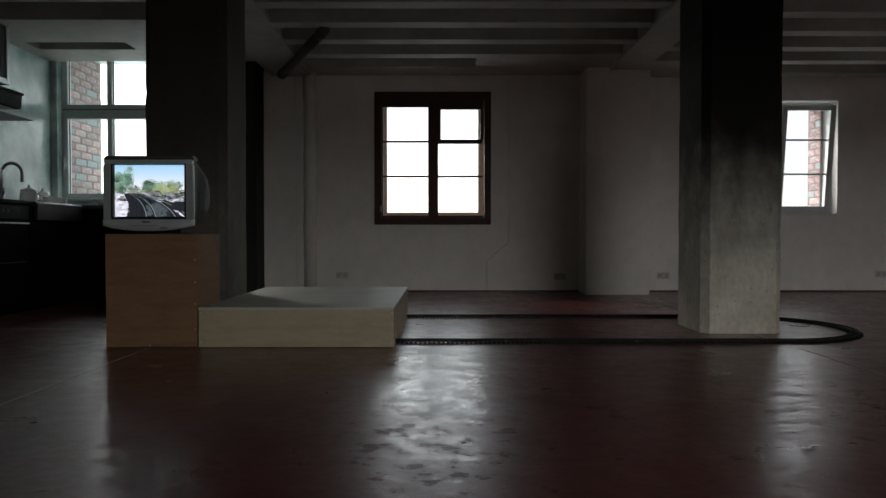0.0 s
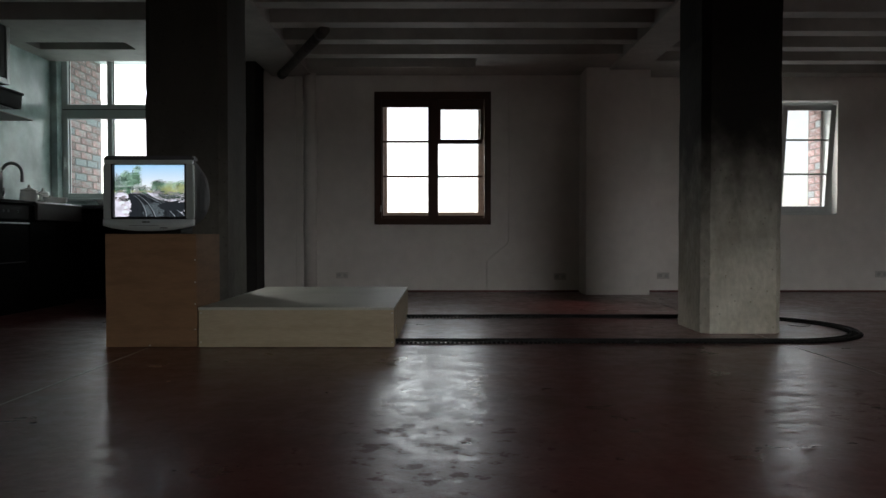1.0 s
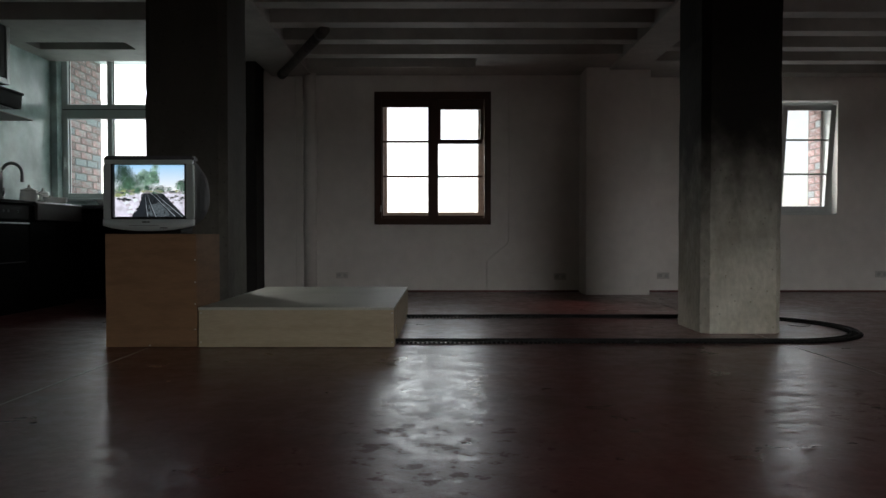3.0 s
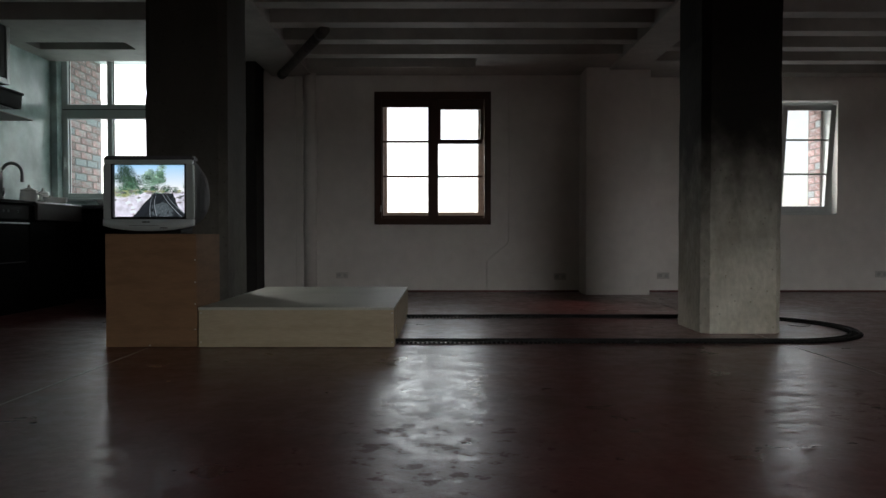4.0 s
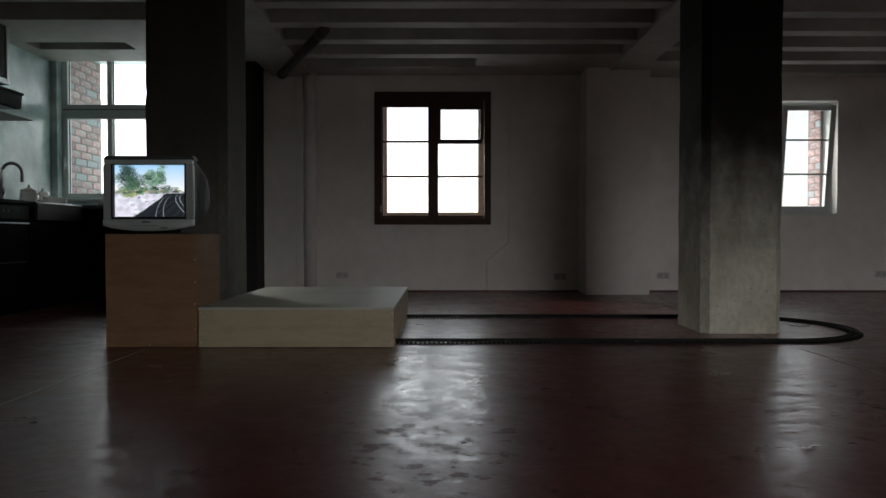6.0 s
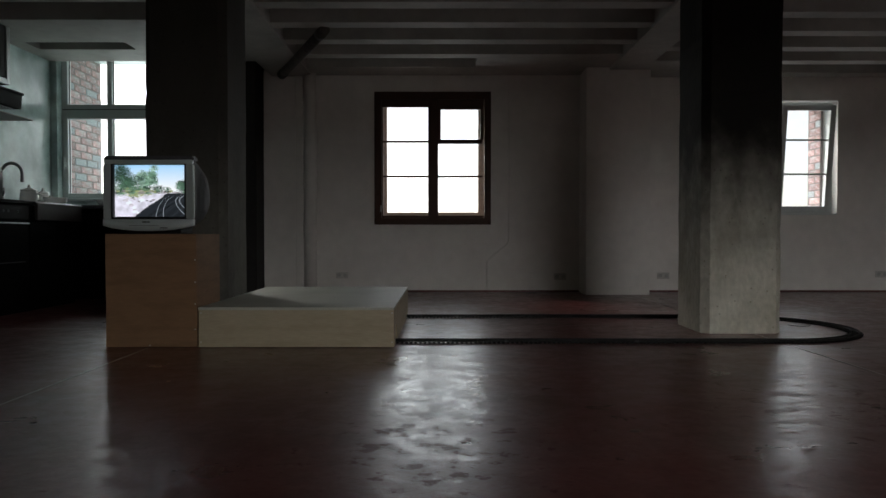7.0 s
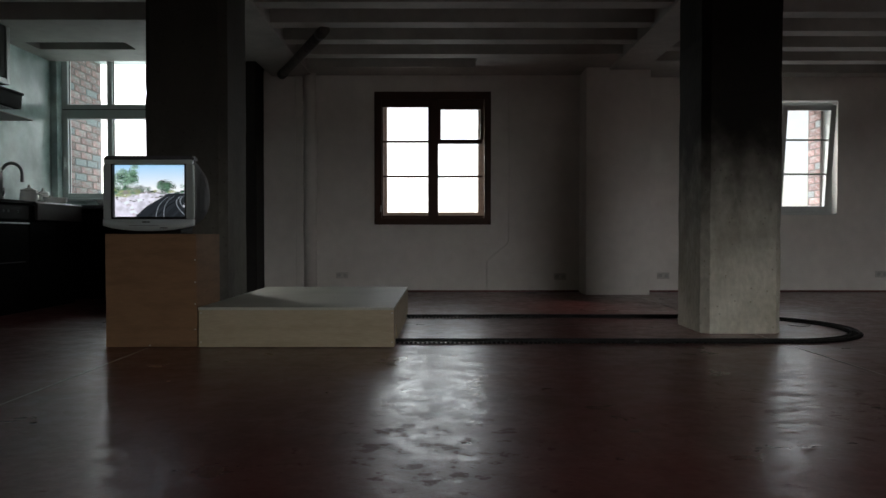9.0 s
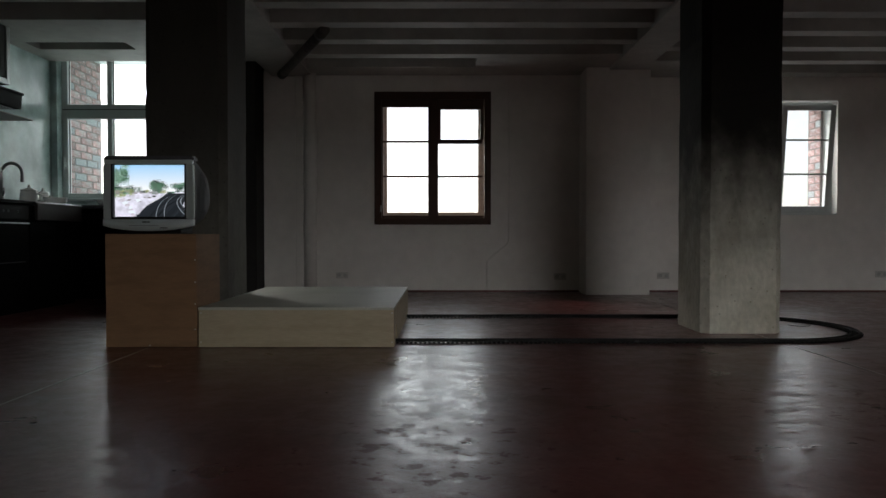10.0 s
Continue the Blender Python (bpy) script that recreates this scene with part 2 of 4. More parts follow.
def pierced(x0, x1, y0, y1, z0, z1, holes):
    """A wall along x with openings (xa, xb, za, zb) through it, in order of x."""
    bm = bmesh.new()
    x = x0
    for xa, xb, za, zb in holes:
        block(bm, x, xa, y0, y1, z0, z1)
        block(bm, xa, xb, y0, y1, z0, za)
        block(bm, xa, xb, y0, y1, zb, z1)
        x = xb
    return block(bm, x, x1, y0, y1, z0, z1)


# ---- the room ----
BACK, KITCHEN = 7.6, 7.1        # inner faces of the window walls
LEFT, RIGHT, REAR = -3.93, 6.6, -6.0
TOP = 2.78                      # underside of the slab
JOIST = 2.35                    # underside of the ribs in the kitchen bay
RIBS = (2.35, 2.322, 2.30)      # underside of the ribs, bay by bay
BEAM = 2.30                     # underside of the main beams
MID = (-0.715, 0.493, 0.745, 2.125)      # opening of the middle window
SIDE = (2.98, 4.235, 0.83, 2.05)         # opening of the tilted window
COOK = (-3.865, -2.60, 0.98, 2.52)        # opening of the kitchen window
floor = structure("floor", blocks((LEFT - 0.3, RIGHT + 0.3, REAR - 0.3, 8.4, -0.2, 0.0)), FLOOR, "glossy oxblood-red painted concrete floor with scuffs", "floor")
structure("ground", blocks((-300, 300, -300, 300, -4.2, -4.0)), DARK_OUTSIDE, "unseen ground outside, kept dark to limit bounced light", "ground")
structure("wall_back", pierced(-2.1, RIGHT, BACK, BACK + 0.45, 0, TOP, [MID, SIDE]), PLASTER, "white plastered wall with two windows", "wall")
structure("wall_kitchen", pierced(LEFT, -2.1, KITCHEN, KITCHEN + 0.85, 0, TOP, [COOK]), CEMENT, "grey cement-finished kitchen window wall", "wall")
structure("wall_left", blocks((LEFT - 0.3, LEFT, REAR, KITCHEN + 0.85, 0, TOP)), CEMENT, "blue-grey polished cement wall of the kitchen", "wall")
# unseen end and rear walls, kept dark to hold down bounced light
structure("wall_right", blocks((RIGHT, RIGHT + 0.3, REAR, BACK + 0.62, 0, TOP)), CONCRETE, "unseen dark grey end wall that cuts bounced light", "wall")
# assumed opening that lets the added rear lamp in
REAR_OPENING = (2.8, 5.4, 0.9, 2.28)
structure("wall_rear", pierced(LEFT - 0.3, RIGHT + 0.3, REAR - 0.3, REAR, 0, TOP, [REAR_OPENING]), CONCRETE, "unseen dark grey rear wall with an added opening for the lamp", "wall")
structure("wall_projection", blocks((1.466, 2.12, BACK - 0.36, BACK + 0.002, 0, JOIST)), PLASTER, "white plastered chimney breast on the window wall", "wall")

# ceiling: slab, beams over the columns, ribs across each bay
BAYS = ((LEFT, -1.82), (-1.393, 1.70), (2.05, RIGHT))
ceil = bmesh.new()
block(ceil, LEFT - 0.3, RIGHT + 0.3, REAR - 0.3, 8.4, TOP, TOP + 0.2)
for x0, x1 in ((-1.82, -1.393), (1.70, 2.05)):
    block(ceil, x0, x1, REAR, BACK, BEAM, TOP)
for (x0, x1), first, rib in zip(BAYS, (5.15, 6.71, 6.87), RIBS):
    y = first
    while y > REAR:
        block(ceil, x0, x1, y, y + 0.15, rib, TOP)
        y -= 0.5
block(ceil, -1.393, 1.70, 7.22, BACK, RIBS[1], TOP)
block(ceil, 0.33, 1.70, 6.86, 7.22, RIBS[1], TOP)
block(ceil, 2.7, RIGHT, 7.38, BACK, RIBS[2], TOP)
block(ceil, 2.05, 2.7, 7.02, BACK, RIBS[2], TOP)
block(ceil, LEFT, -1.82, 5.73, 6.4, JOIST, TOP)
block(ceil, LEFT, -3.77, 6.4, KITCHEN, JOIST, TOP)
block(ceil, -2.87, -1.82, 6.4, KITCHEN, JOIST, TOP)
block(ceil, -3.77, -2.87, 6.65, KITCHEN, JOIST, TOP)
structure("ceiling", ceil, SOFFIT, "ribbed concrete ceiling with deep beams, white paint darkened to dim it", "ceiling")

# unseen wall, added to keep the low sky out of the rear opening
structure("backdrop", blocks((-30, 30, REAR - 6.3, REAR - 6.0, -4, 3.7)), DARK_OUTSIDE, "unseen dark wall added behind the room to block low sky light", "wall")
opening_light(-0.11, BACK + 0.95, 1.25, 2.2, 1.2, (0, -1, -0.3), 2.7, (0.92, 0.99, 1.0))
opening_light(3.7, BACK + 0.95, 1.3, 2.4, 1.2, (0, -1, -0.3), 2.2, (0.94, 0.99, 1.0))
opening_light(-4.1, KITCHEN + 1.5, 1.75, 3.4, 1.5, (0.5, -1, -0.6), 4.4, (0.88, 1.0, 0.99))
# added strong lamp, high outside an assumed rear window; lights faces towards the camera
opening_light(4.3, REAR - 2.2, 3.33, 4.4, 2.0, (0, 1, -0.2), 94.0)
def line_strip(name, x0, x1, y0, y1, label):
    structure(name, blocks((x0, x1, y0, y1, -0.01, 0.0015)), JOINT, label, "joint")


line_strip("floor_joint_1", -1.612, -1.604, REAR, 3.84, "pale filled joint in the painted floor")
line_strip("floor_joint_2", 1.934, 1.942, REAR, 4.38, "pale filled joint in the painted floor")
line_strip("floor_joint_3", 1.934, 1.942, 4.92, BACK - 0.37, "pale filled joint in the painted floor")
line_strip("floor_joint_4", -3.2, -1.87, 4.61, 4.618, "pale filled joint in the painted floor")
for k, (x0, x1) in enumerate(((-1.33, 1.464), (2.122, RIGHT))):
    structure(f"baseboard_{k + 1}", eased(blocks((x0, x1, BACK - 0.012, BACK - 0.0005, 0, 0.018)), 0.003), FLOOR, "low dark red painted skirting at the wall foot", "baseboard")
structure("wall_casing", eased(blocks((-1.565, -1.483, BACK - 0.085, BACK + 0.002, 0, JOIST)), 0.006), PLASTER, "white plastered pipe casing on the window wall", "wall")
riser = bmesh.new()
tube(riser, [(-1.412, BACK - 0.076, z) for z in (0.001, 0.8, 1.6, JOIST)], 0.068, 24)
tagged(new("riser_pipe", mesh_of("riser_pipe", riser, PLASTER)), "white painted riser pipe in the wall corner", "pipe")
structure("wall_step", eased(blocks((-1.912, -1.567, BACK - 0.05, BACK + 0.002, 0, JOIST)), 0.006), PLASTER, "white plastered strip of wall beside the casing", "wall")
# near-black upright filling the narrow band at the wall's end
post = structure("trim", eased(blocks((-2.1, -1.915, BACK - 0.34, BACK + 0.001, 0, 2.42)), 0.006), NEAR_BLACK, "near-black upright at the end of the wall", "post")


# ---- columns ----
def shaded_concrete(lo, hi, most, shade_tone, pale, grey):
    """Board-marked concrete; shade is painted into the colour, deeper towards the top, with a ragged, streaked border.
    """
    m = material("board_marked_concrete", pale, 0.8, spread=0.16, grain=34, second=grey, patch=3.4, patch_low=0.36, patch_high=0.68,
                 stretch=(1, 1, 0.55), bump=0.05, bump_scale=30, spec=0.18)
    n, l = m.node_tree.nodes, m.node_tree.links
    p = n["Principled BSDF"]
    source = p.inputs["Base Color"].links[0].from_socket
    co = n.new("ShaderNodeTexCoord")
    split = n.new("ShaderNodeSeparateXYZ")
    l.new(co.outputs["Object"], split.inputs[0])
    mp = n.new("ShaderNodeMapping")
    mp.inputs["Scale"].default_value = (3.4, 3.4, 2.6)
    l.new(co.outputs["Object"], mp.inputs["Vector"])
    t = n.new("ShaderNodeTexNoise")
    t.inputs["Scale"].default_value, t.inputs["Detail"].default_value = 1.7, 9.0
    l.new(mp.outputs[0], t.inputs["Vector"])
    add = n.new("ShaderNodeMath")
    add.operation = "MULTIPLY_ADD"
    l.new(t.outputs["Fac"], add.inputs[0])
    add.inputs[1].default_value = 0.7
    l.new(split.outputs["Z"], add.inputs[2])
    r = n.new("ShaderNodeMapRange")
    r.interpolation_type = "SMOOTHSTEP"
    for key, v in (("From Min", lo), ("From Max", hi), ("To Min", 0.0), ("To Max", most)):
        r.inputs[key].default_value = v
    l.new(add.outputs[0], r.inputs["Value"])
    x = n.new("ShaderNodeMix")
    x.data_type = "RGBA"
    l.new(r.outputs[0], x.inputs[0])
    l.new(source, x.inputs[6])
    x.inputs[7].default_value = shade_tone
    # blowholes and small dark pits
    pits = n.new("ShaderNodeTexVoronoi")
    pits.inputs["Scale"].default_value = 23.0
    l.new(co.outputs["Object"], pits.inputs["Vector"])
    hole = n.new("ShaderNodeMapRange")
    for key, v in (("From Min", 0.07), ("From Max", 0.16), ("To Min", 0.55), ("To Max", 0.0)):
        hole.inputs[key].default_value = v
    l.new(pits.outputs["Distance"], hole.inputs["Value"])
    y = n.new("ShaderNodeMix")
    y.data_type = "RGBA"
    l.new(hole.outputs[0], y.inputs[0])
    l.new(x.outputs[2], y.inputs[6])
    y.blend_type = "MULTIPLY"
    y.inputs[7].default_value = (0.30, 0.26, 0.20, 1)
    l.new(y.outputs[2], p.inputs["Base Color"])
    return m


# right column: near-black shade in the colour of its upper part
SHADED = shaded_concrete(0.42, 1.72, 0.992, (0.007, 0.006, 0.005, 1), (0.60, 0.585, 0.50), (0.44, 0.415, 0.335))
# darker copy of this concrete, with the left column's shade in its colour
SHADED_DARK = shaded_concrete(0.5, 1.9, 0.86, (0.046, 0.043, 0.036, 1), (0.155, 0.15, 0.126), (0.085, 0.081, 0.071))


def column(x0, x1, y0, y1, mat, label):
    """A concrete column with chamfered corners, slightly uneven faces and a few chipped edges."""
    w, d, h = x1 - x0, y1 - y0, BEAM + 0.02
    bm = bmesh.new()
    c = 0.045
    ring = ((c, 0), (w - c, 0), (w, c), (w, d - c), (w - c, d), (c, d), (0, d - c), (0, c))
    rows = []
    for k in range(41):
        z = h * k / 40
        out = []
        for i, (x, y) in enumerate(ring):
            wob = noise.noise(Vector((x0 * 3 + x * 4, y * 4, z * 3.1 + i))) * 0.004
            chip = max(0.0, noise.noise(Vector((i * 7.3 + x0, z * 9, 2.0))) - 0.35) * 0.02
            s = wob - chip
            out.append(bm.verts.new((x + s * (1 if x > w / 2 else -1), y + s * (1 if y > d / 2 else -1), z)))
        rows.append(out)
    for a, b in zip(rows, rows[1:]):
        for i in range(8):
            bm.faces.new((a[i], a[(i + 1) % 8], b[(i + 1) % 8], b[i]))
    bm.faces.new(rows[0][::-1])
    bm.faces.new(rows[-1])
    ob = tagged(new("concrete_column", mesh_of("concrete_column", bm, mat)), label, "column", "columns")
    ob.location = (x0, y0, 0)
    return ob


column(1.62, 2.125, 4.4, 4.9, SHADED, "raw stained concrete column with chipped chamfered corners, shade painted into its top")
column(-1.863, -1.35, 4.4, 4.9, SHADED_DARK, "concrete column behind the plywood plinth, shade painted into its dark colour")


# ---- plinth and box ----
def screws(parent, spots, facing):
    for x, y, z in spots:
        bm = bmesh.new()
        d = Vector(facing)
        tube(bm, [Vector((x, y, z)) - d * 0.004, Vector((x, y, z)) + d * 0.0012], 0.0042, 8)
        part("screw", bm, SCREW, parent)


def plinth():
    t = thing("plinth", "tall brown plywood plinth under the television", "plinth", at=(-1.842, 3.85, 0))
    w, d, h, k = 0.497, 0.40, 0.622, 0.015
    part("front_panel", eased(blocks((0, w, 0, k, 0.003, h - k)), 0.0015), BROWNPLY, t)
    part("back_panel", eased(blocks((0, w, d - k, d, 0.003, h - k)), 0.0015), BROWNPLY, t)
    for x in (0, w - k):
        part("side_panel", eased(blocks((x, x + k, k + 0.001, d - k - 0.001, 0.003, h - k)), 0.0015), BROWNPLY, t)
    part("top_panel", eased(blocks((0, w, 0, d, h - k, h)), 0.0015), BROWNPLY, t)
    screws(t, [(w - 0.008, 0, z) for z in (0.10, 0.24, 0.36, 0.48)] + [(0.24, 0, 0.012)], (0, -1, 0))


def low_plinth():
    t = thing("low_plinth", "low birch plywood box with tunnel openings for the model railway", "plinth", at=(-1.335, 3.85, 0))
    w, d, h, k = 1.067, 1.53, 0.221, 0.015
    part("front_panel", eased(blocks((0, w, 0, k, 0.003, h - k)), 0.0015), PLYWOOD, t)
    part("back_panel", eased(blocks((0, w, d - k, d, 0.003, h - k)), 0.0015), PLYWOOD, t)
    part("side_panel", eased(blocks((0, k, k, d - k, 0.003, h - k)), 0.0015), PLYWOOD, t)
    bm = bmesh.new()
    y = k + 0.001
    for gate in (NEAR - 3.85, FAR - 3.85):
        block(bm, w - k, w, y, gate - 0.062, 0.003, h - k)
        block(bm, w - k, w, gate - 0.062, min(gate + 0.062, d - k), 0.105, h - k)
        y = gate + 0.062
    if y < d - k - 0.002:
        block(bm, w - k, w, y, d - k - 0.001, 0.003, h - k)
    part("side_panel", bm, PLYWOOD, t, "plywood side with two tunnel openings")
    part("top_panel", eased(blocks((-0.002, w + 0.002, -0.002, d, h - k, h)), 0.0015), PALETOP, t, "pale top board, lighter than the sides")
    screws(t, [(x, 0, z) for x in (0.012, w - 0.01) for z in (0.03, 0.19)], (0, -1, 0))


# ---- model railway ----
NEAR, FAR, TURN = 4.03, 5.25, 2.01


def railway():
    t = thing("model_railway_track", "black model railway track looping round the column on the floor", "track", at=(0, 0, 0))
    mid, rad = (NEAR + FAR) / 2, (FAR - NEAR) / 2

    def line(off):
        r = rad + off
        pts = [(-0.62 + 0.25 * i, mid - r) for i in range(int((TURN + 0.62) / 0.25) + 1)]
        pts += [(TURN + r * math.sin(a), mid - r * math.cos(a)) for a in np.linspace(0, math.pi, 49)]
        pts += [(x, 2 * mid - y) for x, y in reversed(pts[:int((TURN + 0.62) / 0.25) + 1])]
        return pts

    for off in (-0.0235, 0.0235):
        bm = bmesh.new()
        pts = line(off)
        rows = []
        for i, (x, y) in enumerate(pts):
            a, b = Vector(pts[max(i - 1, 0)]), Vector(pts[min(i + 1, len(pts) - 1)])
            d = (b - a).normalized()
            nx, ny = -d.y, d.x
            prof = ((-0.005, 0.008), (-0.005, 0.010), (-0.002, 0.012), (-0.002, 0.016), (-0.003, 0.018), (-0.003, 0.021),
                    (0.003, 0.021), (0.003, 0.018), (0.002, 0.016), (0.002, 0.012), (0.005, 0.010), (0.005, 0.008))
            rows.append([bm.verts.new((x + nx * u, y + ny * u, z)) for u, z in prof])
        for r0, r1 in zip(rows, rows[1:]):
            for k in range(len(r0)):
                bm.faces.new((r0[k], r0[(k + 1) % len(r0)], r1[(k + 1) % len(r0)], r1[k]))
        part("rail", bm, RAIL, t, "black metal rail")
    # sleepers along the centre line
    bm = bmesh.new()
    straight, arc = TURN + 0.6, math.pi * rad
    s, total = 0.0, 2 * straight + arc
    while s < total:
        if s < straight:
            x, y, ang = -0.6 + s, NEAR, 0.0
        elif s < straight + arc:
            a = (s - straight) / rad
            x, y, ang = TURN + rad * math.sin(a), mid - rad * math.cos(a), a
        else:
            x, y, ang = TURN - (s - straight - arc), FAR, math.pi
        ca, sa = math.cos(ang), math.sin(ang)
        vs = [bm.verts.new((x + ca * u - sa * v, y + sa * u + ca * v, z)) for z in (0.0005, 0.009) for u, v in ((-0.007, -0.043), (0.007, -0.043), (0.007, 0.043), (-0.007, 0.043))]
        for f in ((3, 2, 1, 0), (4, 5, 6, 7), (0, 1, 5, 4), (1, 2, 6, 5), (2, 3, 7, 6), (3, 0, 4, 7)):
            bm.faces.new([vs[i] for i in f])
        s += 0.0262
    tagged(part("sleeper_row", bm, RAIL, t, "black plastic sleepers"), kind="stuff")
    # joiners where track lengths meet
    for x, y in ((0.04, NEAR - 0.0235), (0.04, NEAR + 0.0235), (0.10, FAR - 0.0235), (0.10, FAR + 0.0235), (0.36, NEAR - 0.0235), (1.1, NEAR - 0.0235), (0.38, FAR - 0.0235)):
        part("rail_joiner", eased(blocks((x - 0.012, x + 0.012, y - 0.006, y + 0.006, 0.009, 0.015)), 0.001), GREYPLASTIC, t, "dull metal rail joiner")


railway()
plinth()
low_plinth()

loop = bmesh.new()
tube(loop, [(2.42 + 0.09 * math.cos(a), 4.86 + 0.14 * math.sin(a), 0.004) for a in np.linspace(-2.6, 1.2, 14)], 0.002, 6)
tagged(new("loose_cable", mesh_of("loose_cable", loop, BLACKPLASTIC)), "thin dark cable curled on the floor by the column", "cable")


# ---- windows ----
def glazed(parent, x0, x1, y, z0, z1):
    g = part("pane", blocks((x0, x1, y, y + 0.004, z0, z1)), GLASS, parent)
    g.visible_shadow = False


def bar(name, parent, mat, *size, soft=0.003, label=""):
    return part(name, eased(blocks(size), soft), mat, parent, label)


def middle_window():
    w = thing("window_1", "dark-stained wooden double window with six panes", "window", kind="structure")
    xa, xb, za, zb = MID
    y = BACK
    # casing on the wall
    bar("casing", w, DARKWOOD, xa - 0.02, xa + 0.055, y - 0.022, y + 0.03, za - 0.02, zb + 0.02)
    bar("casing", w, DARKWOOD, xb - 0.05, xb + 0.02, y - 0.022, y + 0.03, za - 0.02, zb + 0.02)
    bar("casing", w, DARKWOOD, xa + 0.055, xb - 0.05, y - 0.022, y + 0.03, zb - 0.062, zb + 0.02)
    bar("casing", w, DARKWOOD, xa + 0.055, xb - 0.05, y - 0.022, y + 0.03, za - 0.02, za + 0.05)
    bar("window_sill", w, DARKWOOD, xa - 0.01, xb + 0.01, y - 0.032, y - 0.022, za - 0.014, za + 0.012)
    bar("mullion", w, DARKWOOD, -0.160, -0.052, y - 0.012, y + 0.04, za + 0.05, zb - 0.062)
    # inner sashes
    gx = ((-0.648, -0.160), (-0.052, 0.425))
    lo, hi = 0.822, 2.05
    for i, (a, b) in enumerate(gx):
        s = part("sash", eased(blocks((a - 0.012, b + 0.012, y + 0.001, y + 0.038, za + 0.052, lo)), 0.003), DARKWOOD, w)
        bar("sash_bar", s, DARKWOOD, a - 0.012, b + 0.012, y + 0.001, y + 0.038, hi - 0.065, zb - 0.064)
        for z, t in ((1.615, 0.010 if i == 0 else 0.022), (1.242, 0.010)):
            bar("glazing_bar", s, DARKWOOD, a, b, y + 0.004, y + 0.03, z - t, z + t, soft=0.002)
        if i == 0:
            bar("sash_bar", s, DARKWOOD, a - 0.012, a + 0.004, y + 0.003, y + 0.036, lo, hi - 0.065)
        else:
            bar("sash_bar", s, DARKWOOD, b - 0.024, b + 0.012, y + 0.002, y + 0.037, 1.637, hi - 0.065)
            bar("sash_bar", s, DARKWOOD, a, a + 0.028, y + 0.002, y + 0.037, 1.637, hi - 0.065)
            bar("sash_bar", s, DARKWOOD, a + 0.028, b - 0.024, y + 0.002, y + 0.037, hi - 0.09, hi - 0.066)
        glazed(s, a, b, y + 0.016, lo, hi - 0.065)
    # wooden lining and the outer sashes behind
    yo = y + 0.22
    bar("lining", w, GREYWOOD, xa, xa + 0.03, y + 0.045, yo, za, zb)
    bar("lining", w, GREYWOOD, xb - 0.03, xb, y + 0.045, yo, za, zb)
    bar("lining", w, GREYWOOD, xa + 0.03, xb - 0.03, y + 0.045, yo, zb - 0.03, zb)
    bar("lining", w, GREYWOOD, xa + 0.03, xb - 0.03, y + 0.045, yo, za, za + 0.03)
    for a, b in ((xa, xa + 0.096), (xb - 0.105, xb), (-0.155, -0.057)):
        bar("outer_frame", w, GREYWOOD, a, b, yo, yo + 0.05, za, zb)
    bar("outer_frame", w, GREYWOOD, xa + 0.096, xb - 0.105, yo + 0.002, yo + 0.048, za, za + 0.117)
    bar("outer_frame", w, GREYWOOD, xa + 0.096, xb - 0.105, yo + 0.002, yo + 0.048, zb - 0.10, zb)
    for z in (1.643, 1.260):
        bar("outer_bar", w, GREYWOOD, xa + 0.096, xb - 0.105, yo + 0.01, yo + 0.04, z - 0.008, z + 0.008, soft=0.002)
    bar("hinge", w, STEEL, -0.672, -0.66, y - 0.026, y - 0.012, 0.86, 0.93, soft=0.002)


def brick_reveal(parent, x, side, y0, y1, z0, z1):
    """The brick jamb outside a window; side: the way its face looks along x."""
    part("jamb_core", blocks((min(x, x - side * 0.025), max(x, x - side * 0.025), y0, y1, z0, z1)), MORTAR, parent, "mortar joints")
    shapes = {}
    z, row = z0 + 0.004, 0
    while z + 0.065 < z1:
        y = y0 + 0.002 - (0.12 if row % 2 else 0.0)
        while y < y1 - 0.03:
            a, b = max(y, y0 + 0.002), min(y + 0.232, y1 + random.uniform(-0.006, 0.012))
            if b - a > 0.04:
                key = round(b - a, 2)
                if key not in shapes:
                    shapes[key] = mesh_of("brick", eased(blocks((0, 0.016, 0, key - 0.01, 0, 0.065)), 0.004), BRICK)
                ob = new("brick", shapes[key])
                ob.parent = parent
                ob.location = (x - (0.012 if side > 0 else 0.004) + random.uniform(-0.002, 0.002), a, z + random.uniform(-0.002, 0.002))
            y += 0.242
        z += 0.077
        row += 1


